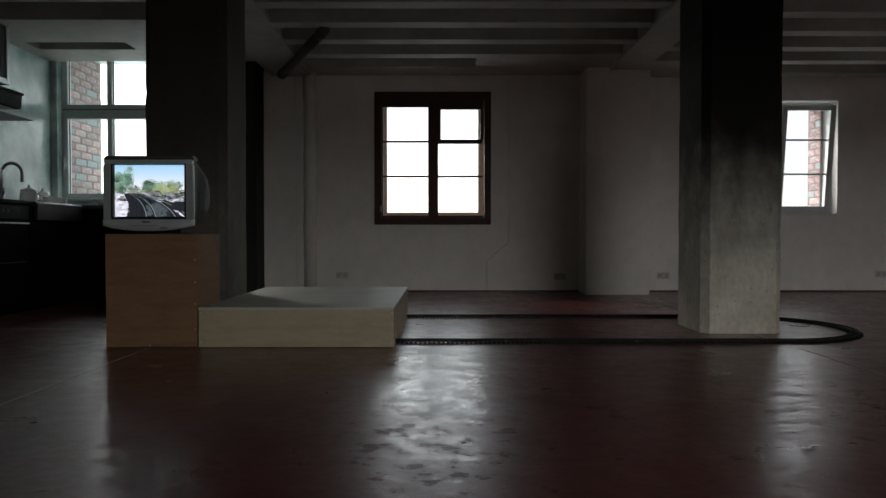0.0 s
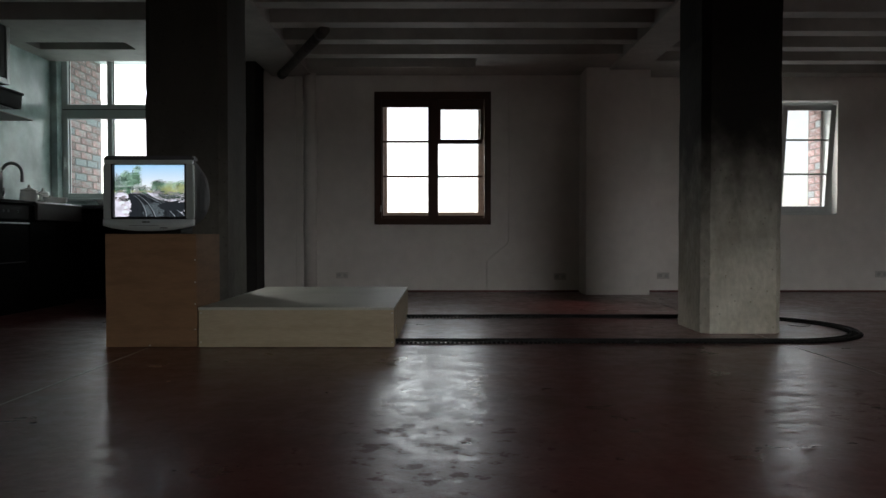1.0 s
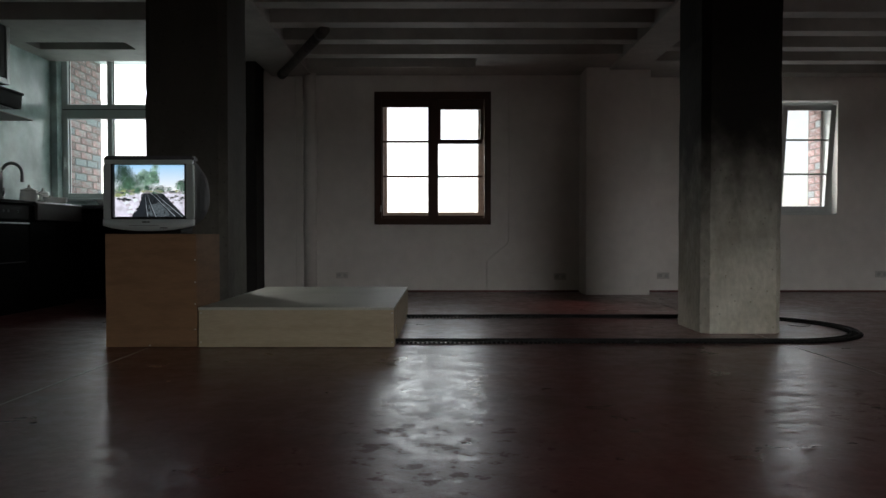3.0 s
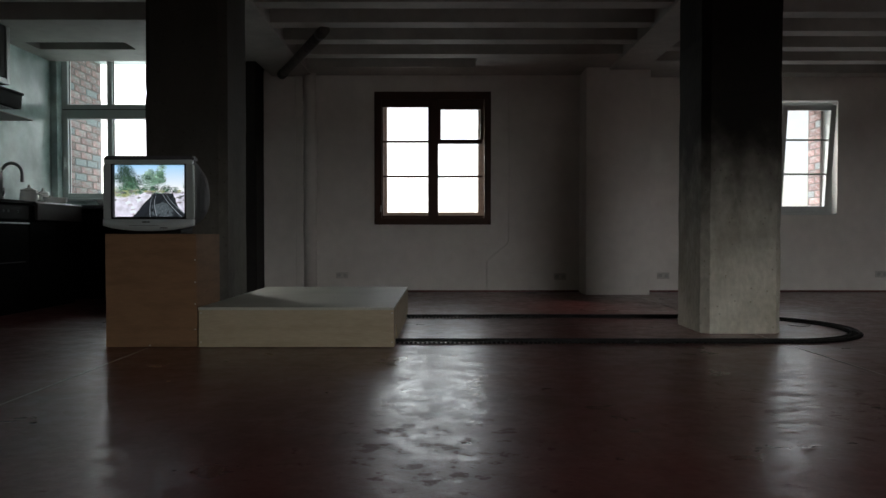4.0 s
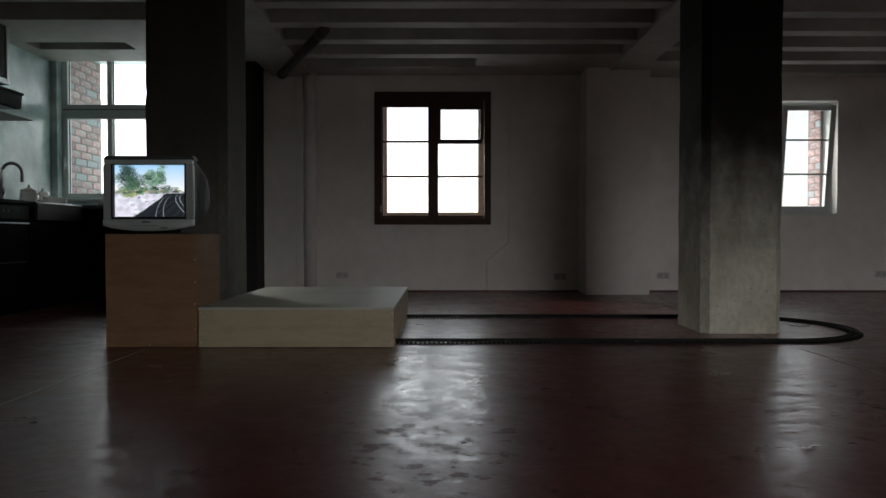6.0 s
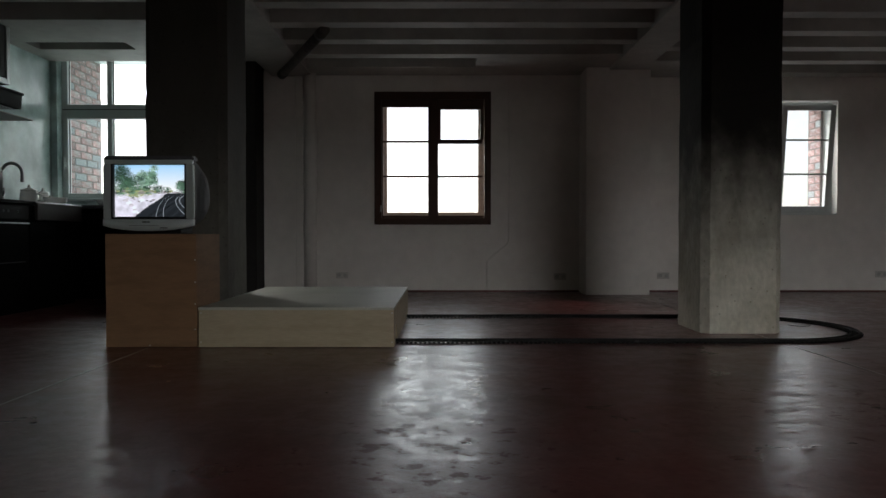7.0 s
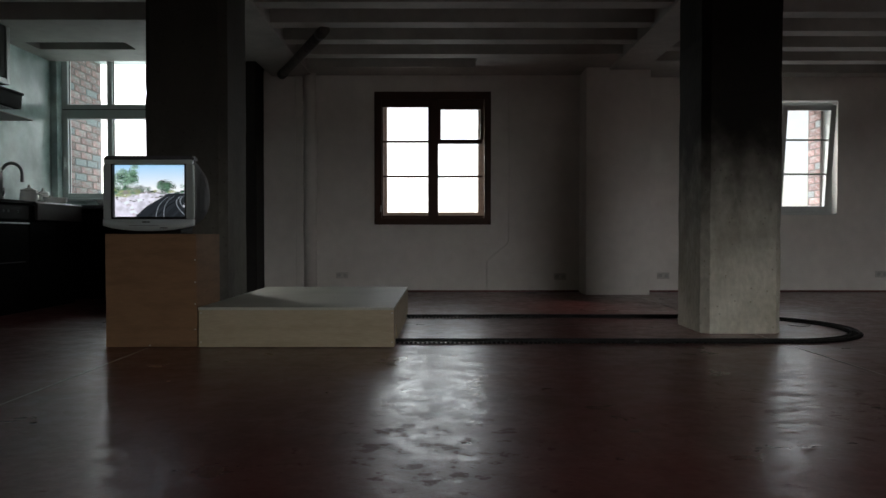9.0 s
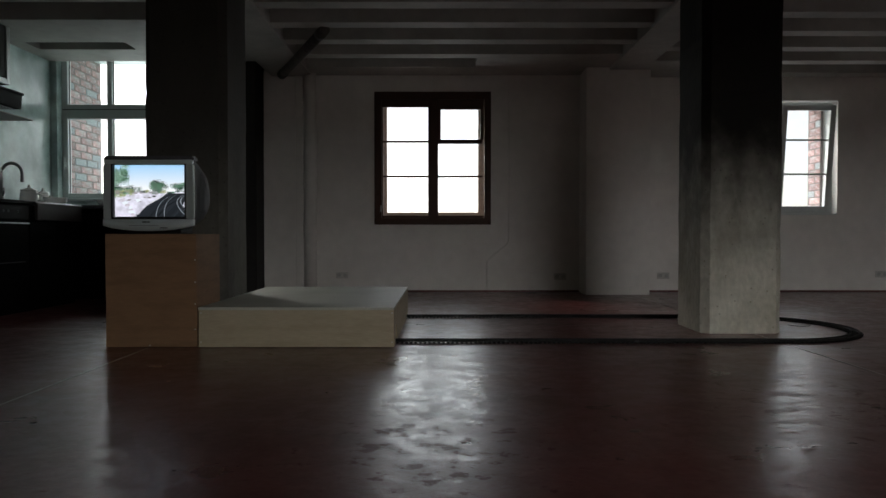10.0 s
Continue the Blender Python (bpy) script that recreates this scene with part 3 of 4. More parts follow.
def kitchen_window():
    w = thing("window_2", "white plastic kitchen window with a brick jamb outside", "window", kind="structure")
    xa, xb, za, zb = COOK
    y = KITCHEN + 0.09
    t, m = 0.058, -3.383
    bar("window_frame", w, PVC, xa, xa + t, y, y + 0.07, za, zb)
    bar("window_frame", w, PVC, xb - t, xb, y, y + 0.07, za, zb)
    bar("window_frame", w, PVC, xa + t, xb - t, y, y + 0.07, za, za + 0.055)
    bar("window_frame", w, PVC, xa + t, xb - t, y, y + 0.07, zb - 0.06, zb)
    bar("transom", w, PVC, xa + t, xb - t, y - 0.006, y + 0.07, 1.79, 1.935)
    bar("sash_seam", w, GREYPLASTIC, xa + 0.01, xb - 0.01, y - 0.0075, y - 0.004, 1.880, 1.888, soft=0.001)
    for z0, z1 in ((za + 0.055, 1.79), (1.935, zb - 0.06)):
        bar("mullion", w, PVC, m - 0.026, m + 0.026, y + 0.002, y + 0.066, z0, z1)
        for a, b in ((xa + t, m - 0.026), (m + 0.026, xb - t)):
            for c in (a, b - 0.006):
                bar("gasket", w, BLACKPLASTIC, c, c + 0.006, y + 0.03, y + 0.04, z0, z1, soft=0.001)
            glazed(w, a, b, y + 0.034, z0, z1)
    bar("window_sill", w, PVC, xa - 0.005, xb + 0.02, KITCHEN - 0.05, y - 0.002, za - 0.03, za - 0.002)
    h = part("window_handle", eased(blocks((xa + 0.02, xa + 0.05, y - 0.014, y - 0.001, 1.28, 1.35)), 0.004), PVC, w)
    bar("grip", h, PVC, xa + 0.024, xa + 0.046, y - 0.045, y - 0.025, 1.27, 1.40, soft=0.006)
    bar("neck", h, PVC, xa + 0.027, xa + 0.043, y - 0.03, y - 0.012, 1.305, 1.33, soft=0.003)
    brick_reveal(w, -3.836, 1, y + 0.075, 7.95, za - 0.02, zb)


def tilted_window():
    w = thing("window_3", "white plastic window with its sash tilted open inwards", "window", kind="structure")
    xa, xb, za, zb = SIDE
    y = BACK + 0.10
    for a, b in ((xa, xa + 0.055), (xb - 0.055, xb)):
        bar("window_frame", w, PVC, a, b, y, y + 0.07, za, zb)
    bar("window_frame", w, PVC, xa + 0.055, xb - 0.055, y, y + 0.07, za, za + 0.055)
    bar("window_frame", w, PVC, xa + 0.055, xb - 0.055, y, y + 0.07, zb - 0.055, zb)
    bar("window_sill", w, PVC, xa + 0.002, xb - 0.002, BACK - 0.012, y - 0.002, za - 0.001, za + 0.014)
    bar("mullion", w, PVC, 3.50, 3.585, y + 0.001, y + 0.069, za + 0.055, zb - 0.055)
    bar("fixed_bar", w, PVC, xa + 0.055, 3.50, y + 0.004, y + 0.06, 1.42, 1.45)
    glazed(w, xa + 0.055, 3.50, y + 0.03, za + 0.055, zb - 0.055)
    # the sash turns on its lower edge
    x0, x1, h, k = 3.60, xb - 0.062, zb - za - 0.085, 0.058
    s = part("sash", eased(blocks((0, x1 - x0, -0.06, 0, 0, k)), 0.004), PVC, w)
    s.matrix_basis = pose(x0, y - 0.004, za + 0.04, 6.5)
    bar("sash_bar", s, PVC, 0, k, -0.06, 0, k, h - k)
    bar("sash_bar", s, PVC, x1 - x0 - k, x1 - x0, -0.06, 0, k, h - k)
    bar("sash_bar", s, PVC, 0, x1 - x0, -0.06, 0, h - k, h)
    for f in (0.355, 0.675):
        bar("glazing_bar", s, PVC, k, x1 - x0 - k, -0.05, -0.012, h * f - 0.010, h * f + 0.010)
    glazed(s, k, x1 - x0 - k, -0.03, k, h - k)
    brick_reveal(w, 4.145, -1, y + 0.075, 8.04, za - 0.03, zb)


middle_window()
kitchen_window()
tilted_window()


# ---- wall fittings ----
SOCKET = material("socket_grey", (0.40, 0.39, 0.37), 0.5)
PLATE = material("socket_plate", (0.52, 0.50, 0.47), 0.45)


def socket(x, y, z, count=2):
    t = thing("wall_socket", "white double wall socket on the plaster", "socket", "wall sockets", at=(x, y, z))
    wide = 0.066 * count
    part("plate", eased(blocks((-wide / 2, wide / 2, -0.010, 0, -0.034, 0.034)), 0.003), PLATE, t)
    for k in range(count):
        cx = (k - (count - 1) / 2) * 0.066
        bm = bmesh.new()
        tube(bm, [(cx, -0.0115, 0), (cx, -0.009, 0)], 0.021, 16)
        part("socket_well", bm, SOCKET, t, "recessed socket well")


socket(-1.085, BACK - 0.001, 0.18)
socket(1.26, BACK - 0.001, 0.165)
socket(2.37, BACK - 0.001, 0.175)
socket(4.72, BACK - 0.001, 0.19)

wire = bmesh.new()
tube(wire, [(0.705, BACK - 0.004, 2.3), (0.707, BACK - 0.005, 1.5), (0.703, BACK - 0.004, 0.545), (0.69, BACK - 0.004, 0.52), (0.492, BACK - 0.004, 0.35),
            (0.474, BACK - 0.003, 0.325), (0.474, BACK - 0.003, 0.02)], 0.005, 8)
tagged(new("wall_cable", mesh_of("wall_cable", wire, PLASTER)), "white painted cable clipped to the plaster wall", "cable")

pipe = thing("drain_pipe", "sooty drain pipe slung under the ceiling", "pipe")
a, b = Vector((-1.66, 7.32, 2.27)), Vector((-0.97, 5.83, 2.30))
bm = bmesh.new()
tube(bm, [a + (b - a) * f for f in (0, 0.5, 1)], 0.043, 20)
part("pipe_length", bm, PIPE, pipe)
for f0, f1 in ((-0.01, 0.06), (0.90, 0.95)):
    bm = bmesh.new()
    tube(bm, [a + (b - a) * f0, a + (b - a) * f1], 0.048, 20)
    part("pipe_collar", bm, PIPE, pipe)


# ---- kitchen ----
FRONT = -3.29


def cabinet(name, y0, y1, label):
    t = thing(name, label, "cabinet", "kitchen cabinets", at=(0, 0, 0))
    part("body", blocks((LEFT + 0.002, FRONT - 0.02, y0 + 0.002, y1 - 0.002, 0.1, 0.855)), LACQUER, t)
    part("toe_kick", blocks((LEFT + 0.002, FRONT - 0.06, y0 + 0.002, y1 - 0.002, 0.0, 0.1)), LACQUER, t)
    return t


c = cabinet("kitchen_cabinet", 4.2, 4.98, "black lacquered kitchen base cabinet")
bar("door", c, LACQUER, FRONT - 0.02, FRONT, 4.205, 4.975, 0.11, 0.85)
c = cabinet("dishwasher", 4.98, 5.62, "black built-in dishwasher with a steel handle")
bar("control_panel", c, BLACKPLASTIC, FRONT - 0.02, FRONT, 4.985, 5.615, 0.735, 0.85)
d = bar("door", c, LACQUER, FRONT - 0.02, FRONT, 4.985, 5.615, 0.11, 0.73)
bm = bmesh.new()
tube(bm, [(FRONT + 0.03, 5.03, 0.706), (FRONT + 0.03, 5.57, 0.706)], 0.006, 10)
for y in (5.06, 5.54):
    tube(bm, [(FRONT - 0.002, y, 0.706), (FRONT + 0.03, y, 0.706)], 0.005, 8)
part("handle", bm, GLINT_STEEL, d, "steel bar handle with its glint in the colour")
for y in (5.28, 5.34, 5.46):
    bar("button", c, STEEL, FRONT - 0.001, FRONT + 0.004, y, y + 0.018, 0.79, 0.806, soft=0.002)
bar("lower_rail", c, GREYPLASTIC, FRONT - 0.001, FRONT + 0.006, 4.99, 5.56, 0.40, 0.408, soft=0.001)
c = cabinet("sink_cabinet", 5.62, 6.42, "black lacquered cabinet under the sink")
bar("door", c, LACQUER, FRONT - 0.02, FRONT, 5.625, 6.02, 0.11, 0.72)
bar("door", c, LACQUER, FRONT - 0.02, FRONT, 6.024, 6.415, 0.11, 0.72)

APRON = material("dull_sink_steel", (0.065, 0.055, 0.052), 0.5, metal=0.2, spread=0.1)
sink = thing("kitchen_sink", "brushed steel apron-front kitchen sink", "sink")
bar("apron", sink, APRON, FRONT - 0.003, FRONT + 0.022, 5.70, 6.40, 0.735, 0.872)
bar("basin", sink, STEEL, FRONT - 0.44, FRONT - 0.004, 5.71, 6.39, 0.862, 0.878)
bar("rim", sink, CERAMIC, FRONT - 0.002, FRONT + 0.024, 5.70, 6.40, 0.8725, 0.880, soft=0.002)

structure("worktop_1", eased(blocks((LEFT + 0.002, FRONT + 0.01, 4.2, 5.698, 0.857, 0.885)), 0.003), LACQUER, "thin black kitchen worktop", "worktop")
structure("worktop_2", eased(blocks((LEFT + 0.002, -2.2, 6.43, KITCHEN - 0.055, 0.857, 0.885)), 0.003), GREYPLASTIC, "dark shelf worktop under the kitchen window", "worktop")
bm = bmesh.new()
tube(bm, [(-2.93, 6.50, 0.85), (-2.88, 6.62, 0.72)], 0.014, 8)
tagged(new("shelf_bracket", mesh_of("shelf_bracket", bm, PVC)), "pale slanted bracket under the window shelf", "bracket")
c = thing("window_cabinet", "black cabinet body under the window shelf", "cabinet", "kitchen cabinets")
part("body", blocks((LEFT + 0.002, -2.15, 6.75, KITCHEN - 0.002, 0.0, 0.855)), LACQUER, c)

tap = thing("kitchen_tap", "chrome swan-neck kitchen tap", "tap", at=(-3.62, 5.80, 0.878))
bm = bmesh.new()
arc = [(0, 0, 0), (0, 0, 0.24)] + [(0.085 - 0.085 * math.cos(u), 0, 0.24 + 0.085 * math.sin(u)) for u in np.linspace(0.2, math.pi, 12)] + [(0.17, 0, 0.17)]
tube(bm, arc, 0.013, 12)
part("spout", bm, STEEL, tap)
bm = lathe(bmesh.new(), [(0.028, 0), (0.028, 0.01), (0.022, 0.014), (0.022, 0.07), (0.014, 0.08)])
part("tap_base", bm, STEEL, tap)
bm = bmesh.new()
tube(bm, [(0.018, -0.01, 0.06), (0.05, -0.05, 0.085), (0.06, -0.06, 0.12)], 0.008, 8)
part("lever", bm, STEEL, tap)


def pot(name, label, at, r, h):
    t = thing(name, label, "pot", at=at)
    part("body", lathe(bmesh.new(), [(r * 0.94, 0), (r * 1.0, 0.008), (r * 0.99, h * 0.5), (r * 0.93, h * 0.85), (r * 0.84, h * 0.97), (r * 0.85, h)]), CERAMIC, t)
    part("lid", lathe(bmesh.new(), [(r * 0.92, h), (r * 0.9, h + 0.012), (r * 0.35, h + 0.025), (r * 0.14, h + 0.03), (r * 0.2, h + 0.045), (r * 0.1, h + 0.055)]), CERAMIC, t)
    bm = bmesh.new()
    tube(bm, [(r * 0.96, 0, h * 0.8), (r * 1.5, 0, h * 0.75), (r * 1.5, 0, h * 0.35), (r * 0.98, 0, h * 0.25)], r * 0.1, 8)
    part("handle", bm, CERAMIC, t)


def dish(name, label, at, r, h):
    return tagged(new(name, mesh_of(name, lathe(bmesh.new(), [(r * 0.6, 0), (r * 0.75, h * 0.3), (r, h), (r * 0.97, h), (r * 0.7, h * 0.4), (0.01, h * 0.3)]), CERAMIC)), label, "crockery", "crockery by the sink")


pot("coffee_pot", "white ceramic lidded pot beside the sink", (-3.51, 6.0, 0.879), 0.073, 0.105)
pot("coffee_pot", "small white ceramic lidded pot by the sink", (-3.575, 6.32, 0.879), 0.058, 0.10)
rack = thing("dish_rack", "pale dish rack with stacked plates on the sink", "dish rack", at=(-3.47, 5.94, 0.881))
bar("tray", rack, CERAMIC, -0.02, 0.13, 0.0, 0.42, 0.0, 0.012, soft=0.004)
for k in range(4):
    bm = lathe(bmesh.new(), [(0.05, 0.012 + 0.011 * k), (0.07, 0.015 + 0.011 * k), (0.10, 0.028 + 0.011 * k), (0.098, 0.030 + 0.011 * k)], (0.05, 0.30, 0))
    part("plate", bm, CERAMIC, rack)
dish("bowl", "grey-white bowl on the window shelf", 0, 0.09, 0.05).location = (-3.12, 6.55, 0.886)
dish("bowl", "low white bowl on the window shelf", 0, 0.10, 0.055).location = (-2.86, 6.6, 0.886)

hood = thing("cooker_hood", "black angular cooker hood on the cement wall", "cooker hood")
bm = blocks((LEFT + 0.002, -3.45, 4.9, 5.82, 1.645, 1.77))
bmesh.ops.translate(bm, verts=[v for v in bm.verts if v.co.x > -3.5 and v.co.z < 1.7], vec=(-0.01, 0, 0))
part("body", eased(bm, 0.004), LACQUER, hood)
bar("filter", hood, STEEL, LEFT + 0.05, -3.5, 4.95, 5.77, 1.636, 1.645, soft=0.002)
bar("canopy_plate", hood, CANOPY, LEFT + 0.003, -3.50, 4.9, 6.05, 1.588, 1.598, soft=0.002, label="thin metal canopy plate")
bar("canopy_stay", hood, LACQUER, LEFT + 0.02, -3.6, 5.2, 5.7, 1.598, 1.637)
bar("front_lip", hood, LACQUER, -3.455, -3.438, 4.9, 5.822, 1.755, 1.775)
cup = thing("wall_cabinet", "black wall cabinet with a pale metal frame", "cabinet", "kitchen cabinets")
part("body", blocks((LEFT + 0.002, -3.622, 4.9, 5.905, 1.86, JOIST - 0.01)), LACQUER, cup)
bar("frame_bar", cup, STEEL, -3.622, -3.600, 5.86, 5.907, 1.86, JOIST - 0.012)
bar("frame_bar", cup, STEEL, -3.622, -3.600, 4.9, 5.86, 1.86, 1.905)
bar("door", cup, BLACKPLASTIC, -3.621, -3.606, 4.9, 5.858, 1.907, JOIST - 0.012)


# ---- television ----
SW, SH, SZ = 0.394, 0.290, 0.092      # picture: width, height, lower edge above the plinth
MOVERS = []                           # picture pieces and their paths


def blob(bm, cx, cz, r, y, points=9, squash=0.8, rough=0.45):
    """A flat ragged patch."""
    vs = []
    for k in range(points):
        a = k * math.tau / points
        q = r * (1 + random.uniform(-rough, rough * 0.6))
        vs.append(bm.verts.new((cx + q * math.cos(a), y, cz + q * squash * math.sin(a))))
    bm.faces.new(vs)


def ease(keys, t):
    """Smooth value at t from (time, value) keys."""
    ts = [k[0] for k in keys]
    if t <= ts[0]:
        return keys[0][1]
    for (t0, a), (t1, b) in zip(keys, keys[1:]):
        if t <= t1:
            return a + (b - a) * (t - t0) / (t1 - t0)
    return keys[-1][1]


def television():
    tv = thing("television", "silver tube television playing a railway film, on the plywood plinth", "television", at=(-1.610, 3.868, 0.622))
    ix, top, low = SW / 2, SZ + SH, SZ
    hw = 0.2475
    # front: side cheeks, top bar, chin with a curved lower edge
    part("top_bar", eased(blocks((-hw, hw, -0.004, 0.07, top + 0.012, 0.428)), 0.010, 3), GREYPLASTIC, tv, "dark grey top edge")
    part("front_band", eased(blocks((-hw + 0.004, hw - 0.004, -0.008, 0.014, top + 0.001, top + 0.024)), 0.004, 2), SILVER, tv)
    for s in (-1, 1):
        part("side_cheek", eased(blocks((min(s * (ix + 0.005), s * hw), max(s * (ix + 0.005), s * hw), -0.006, 0.014, low - 0.012, top)), 0.005, 2), SPEAKER, tv, "grey speaker cheek")
    bm = bmesh.new()
    front = []
    n = 16
    for k in range(n + 1):
        x = -hw + 2 * hw * k / n
        z = 0.046 - 0.030 * (1 - (x / hw) ** 2) ** 0.8 if abs(x) < hw else 0.046
        front.append(((x, -0.010 - 0.012 * (1 - (x / hw) ** 2), z), (x, -0.008 - 0.004 * (1 - (x / hw) ** 2), low - 0.012)))
    rows = [[bm.verts.new(p) for p in (a, b)] + [bm.verts.new((b[0], 0.014, b[2])), bm.verts.new((a[0], 0.014, a[2]))] for a, b in front]
    for r0, r1 in zip(rows, rows[1:]):
        for k in range(4):
            f = bm.faces.new((r0[k], r0[(k + 1) % 4], r1[(k + 1) % 4], r1[k]))
            f.smooth = k == 0
    bm.faces.new(rows[0])
    bm.faces.new(rows[-1][::-1])
    chin = part("chin", bm, SILVER, tv)
    part("maker_mark", blocks((-0.026, -0.004, -0.0235, -0.019, 0.062, 0.068)), BLACKPLASTIC, chin, "small dark bar")
    part("maker_mark", blocks((0.000, 0.014, -0.0235, -0.019, 0.062, 0.068)), GREYPLASTIC, chin, "small grey bar")
    for x in (0.07, 0.084, 0.098):
        part("button", eased(blocks((x, x + 0.010, -0.026, -0.016, 0.030, 0.036)), 0.001), GREYPLASTIC, chin)
    part("flap_line", blocks((-0.10, 0.06, -0.0235, -0.015, 0.0445, 0.046)), GREYPLASTIC, chin)
    # dark surround that holds the tube
    bm = blocks((-ix - 0.008, -ix + 0.0005, -0.003, 0.03, low - 0.008, top + 0.004), (ix - 0.0005, ix + 0.008, -0.003, 0.03, low - 0.008, top + 0.004),
                (-ix + 0.0005, ix - 0.0005, -0.003, 0.03, top - 0.003, top + 0.004), (-ix + 0.0005, ix - 0.0005, -0.003, 0.03, low - 0.008, low + 0.002))
    part("tube_surround", bm, BLACKPLASTIC, tv)
    # tapering back shell with slots
    bm = bmesh.new()
    rings = []
    for y, h, z0, z1 in ((0.015, 0.243, 0.048, 0.424), (0.12, 0.252, 0.040, 0.424), (0.22, 0.257, 0.030, 0.415), (0.29, 0.24, 0.030, 0.395), (0.34, 0.185, 0.055, 0.365), (0.44, 0.14, 0.06, 0.31), (0.46, 0.12, 0.08, 0.29)):
        ring = []
        e = min(0.9, 0.22 + 2.6 * (y - 0.05))
        for k in range(32):
            a = k * math.tau / 32
            ca, sa = math.cos(a), math.sin(a)
            ring.append(bm.verts.new((h * math.copysign(abs(ca) ** e, ca), y, (z0 + z1) / 2 + (z1 - z0) / 2 * math.copysign(abs(sa) ** e, sa))))
        rings.append(ring)
    for r0, r1 in zip(rings, rings[1:]):
        for k in range(32):
            bm.faces.new((r0[k], r0[(k + 1) % 32], r1[(k + 1) % 32], r1[k])).smooth = True
    bm.faces.new(rings[-1])
    shell = part("back_shell", bm, SHELL, tv, "dark grey tapered back shell")
    for k in range(7):
        y = 0.09 + 0.018 * k
        e = 0.22 + 2.6 * (y - 0.05)
        pts = []
        for z in np.linspace(0.12, 0.34, 9):
            q = abs(2 * (z - 0.225) / 0.388)
            pts.append((0.2535 * (1 - q ** (2 / e)) ** (e / 2) + 0.0005, y, z))
        bm = bmesh.new()
        tube(bm, pts, 0.0016, 6)
        part("vent_slat", bm, SLAT, shell)
    part("foot_base", eased(blocks((-0.15, 0.15, 0.06, 0.26, 0.0005, 0.05)), 0.006), BLACKPLASTIC, tv)

    # ---- the picture ----
    bm = blocks((-ix - 0.006, ix + 0.006, 0.026, 0.032, low - 0.006, top + 0.003))
    screen = part("screen", bm, SKYGLOW, tv, "lit tube screen showing a railway film")

    def place(u, v):
        return (-ix + SW * u, top - SH * v)

    def piece(name, bm, mat, track, turn=None):
        ob = part(name, bm, mat, screen)
        MOVERS.append((ob, track, turn))
        return ob

    def still(name, bm, mat):
        return part(name, bm, mat, screen)

    def patch(r, squash=0.8, rough=0.45, points=10):
        bm = bmesh.new()
        blob(bm, 0, 0, r, 0, points, squash, rough)
        return bm

    def foliage(r, squash=0.8, leaves=95):
        """A clump of small loose leaves, thinner towards its rim."""
        bm = bmesh.new()
        for k in range(leaves):
            a, q = random.uniform(0, math.tau), r * 1.6 * random.random() ** 0.8
            blob(bm, q * math.cos(a), q * math.sin(a) * squash, random.uniform(0.0008, 0.0024), -0.0003 * random.random(), 5, random.uniform(0.5, 1.0), 0.5)
        return bm

    def roam(keys_u, keys_v, du, dv, y):
        """A path across the picture; past its edge a piece slips behind the screen."""
        def at(t):
            u, v = ease(keys_u, t) + du, ease(keys_v, t) + dv
            depth = y
            if not -0.03 < u < 1.03:
                u, depth = (0.15 if u < 0 else 0.85), y + 0.022
            x, z = place(u, min(max(v, 0.05), 0.95) if depth > y else v)
            return x, depth, z
        return at

    def cluster(name, mats, count, keys_u, keys_v, wide, high, size, y, squash=0.8):
        lobes = []
        for k in range(11):
            a, r = random.uniform(0, math.tau), math.sqrt(random.random()) * 0.85
            lobes.append((wide * r * math.cos(a), high * r * math.sin(a), random.uniform(0.22, 0.45)))
        for k in range(count):
            r = math.sqrt(random.random())
            a = random.uniform(0, math.tau)
            du, dv = wide * r * math.cos(a), high * r * math.sin(a)
            if count > 50:
                x, z, s = random.choice(lobes)
                du, dv = x + du * s, z + dv * s
            m = mats[min(len(mats) - 1, int(len(mats) * (0.5 - 0.5 * dv / high * 0.7 + random.uniform(-0.3, 0.3))))] if len(mats) > 1 else mats[0]
            solid = name in ("picture_track_bed", "picture_shade", "picture_stone")
            r = random.uniform(*size)
            bm = patch(r * 1.15, squash, 0.5, 16) if solid else foliage(r, squash)
            ob = piece(name, bm, m, roam(keys_u, keys_v, du, dv, y - 0.000004 * k))
            if not solid:
                tagged(ob, kind="stuff")

    # far ground
    x0, z0 = place(-0.01, 0.53)
    x1, z1 = place(1.01, 1.01)
    still("pale_ground", blocks((x0, x1, 0.0245, 0.0250, z1, z0)), SAND)

    v_tree = [(0, 0.27), (2.7, 0.23), (5.5, 0.22), (7.5, 0.25), (10, 0.19)]
    a_u = [(0, 0.13), (0.5, 0.18), (1, 0.24), (1.5, 0.30), (2, 0.35), (2.7, 0.46), (4, 0.58), (5, 0.63), (5.5, 0.63), (7, 0.47), (7.5, 0.42), (8, 0.36), (8.5, 0.28), (9.2, 0.17), (10, 0.07)]
    b_u = [(0, -0.25), (1.5, -0.10), (2.0, 0.0), (2.7, 0.10), (4, 0.14), (5, 0.20), (5.5, 0.20), (7, 0.09), (7.5, 0.05), (8, -0.04), (8.5, -0.14), (10, -0.3)]
    c_u = [(0, 0.74), (0.5, 0.79), (1, 0.86), (1.5, 0.94), (2, 1.03), (2.7, 1.2), (4, 1.4), (10, 1.5)]
    d_u = [(0, 0.50), (0.5, 0.56), (1, 0.63), (1.5, 0.72), (2, 0.80), (2.7, 0.93), (4, 1.08), (5.5, 1.14), (7, 0.97), (7.5, 0.90), (8, 0.83), (8.5, 0.77), (9.2, 0.68), (10, 0.60)]
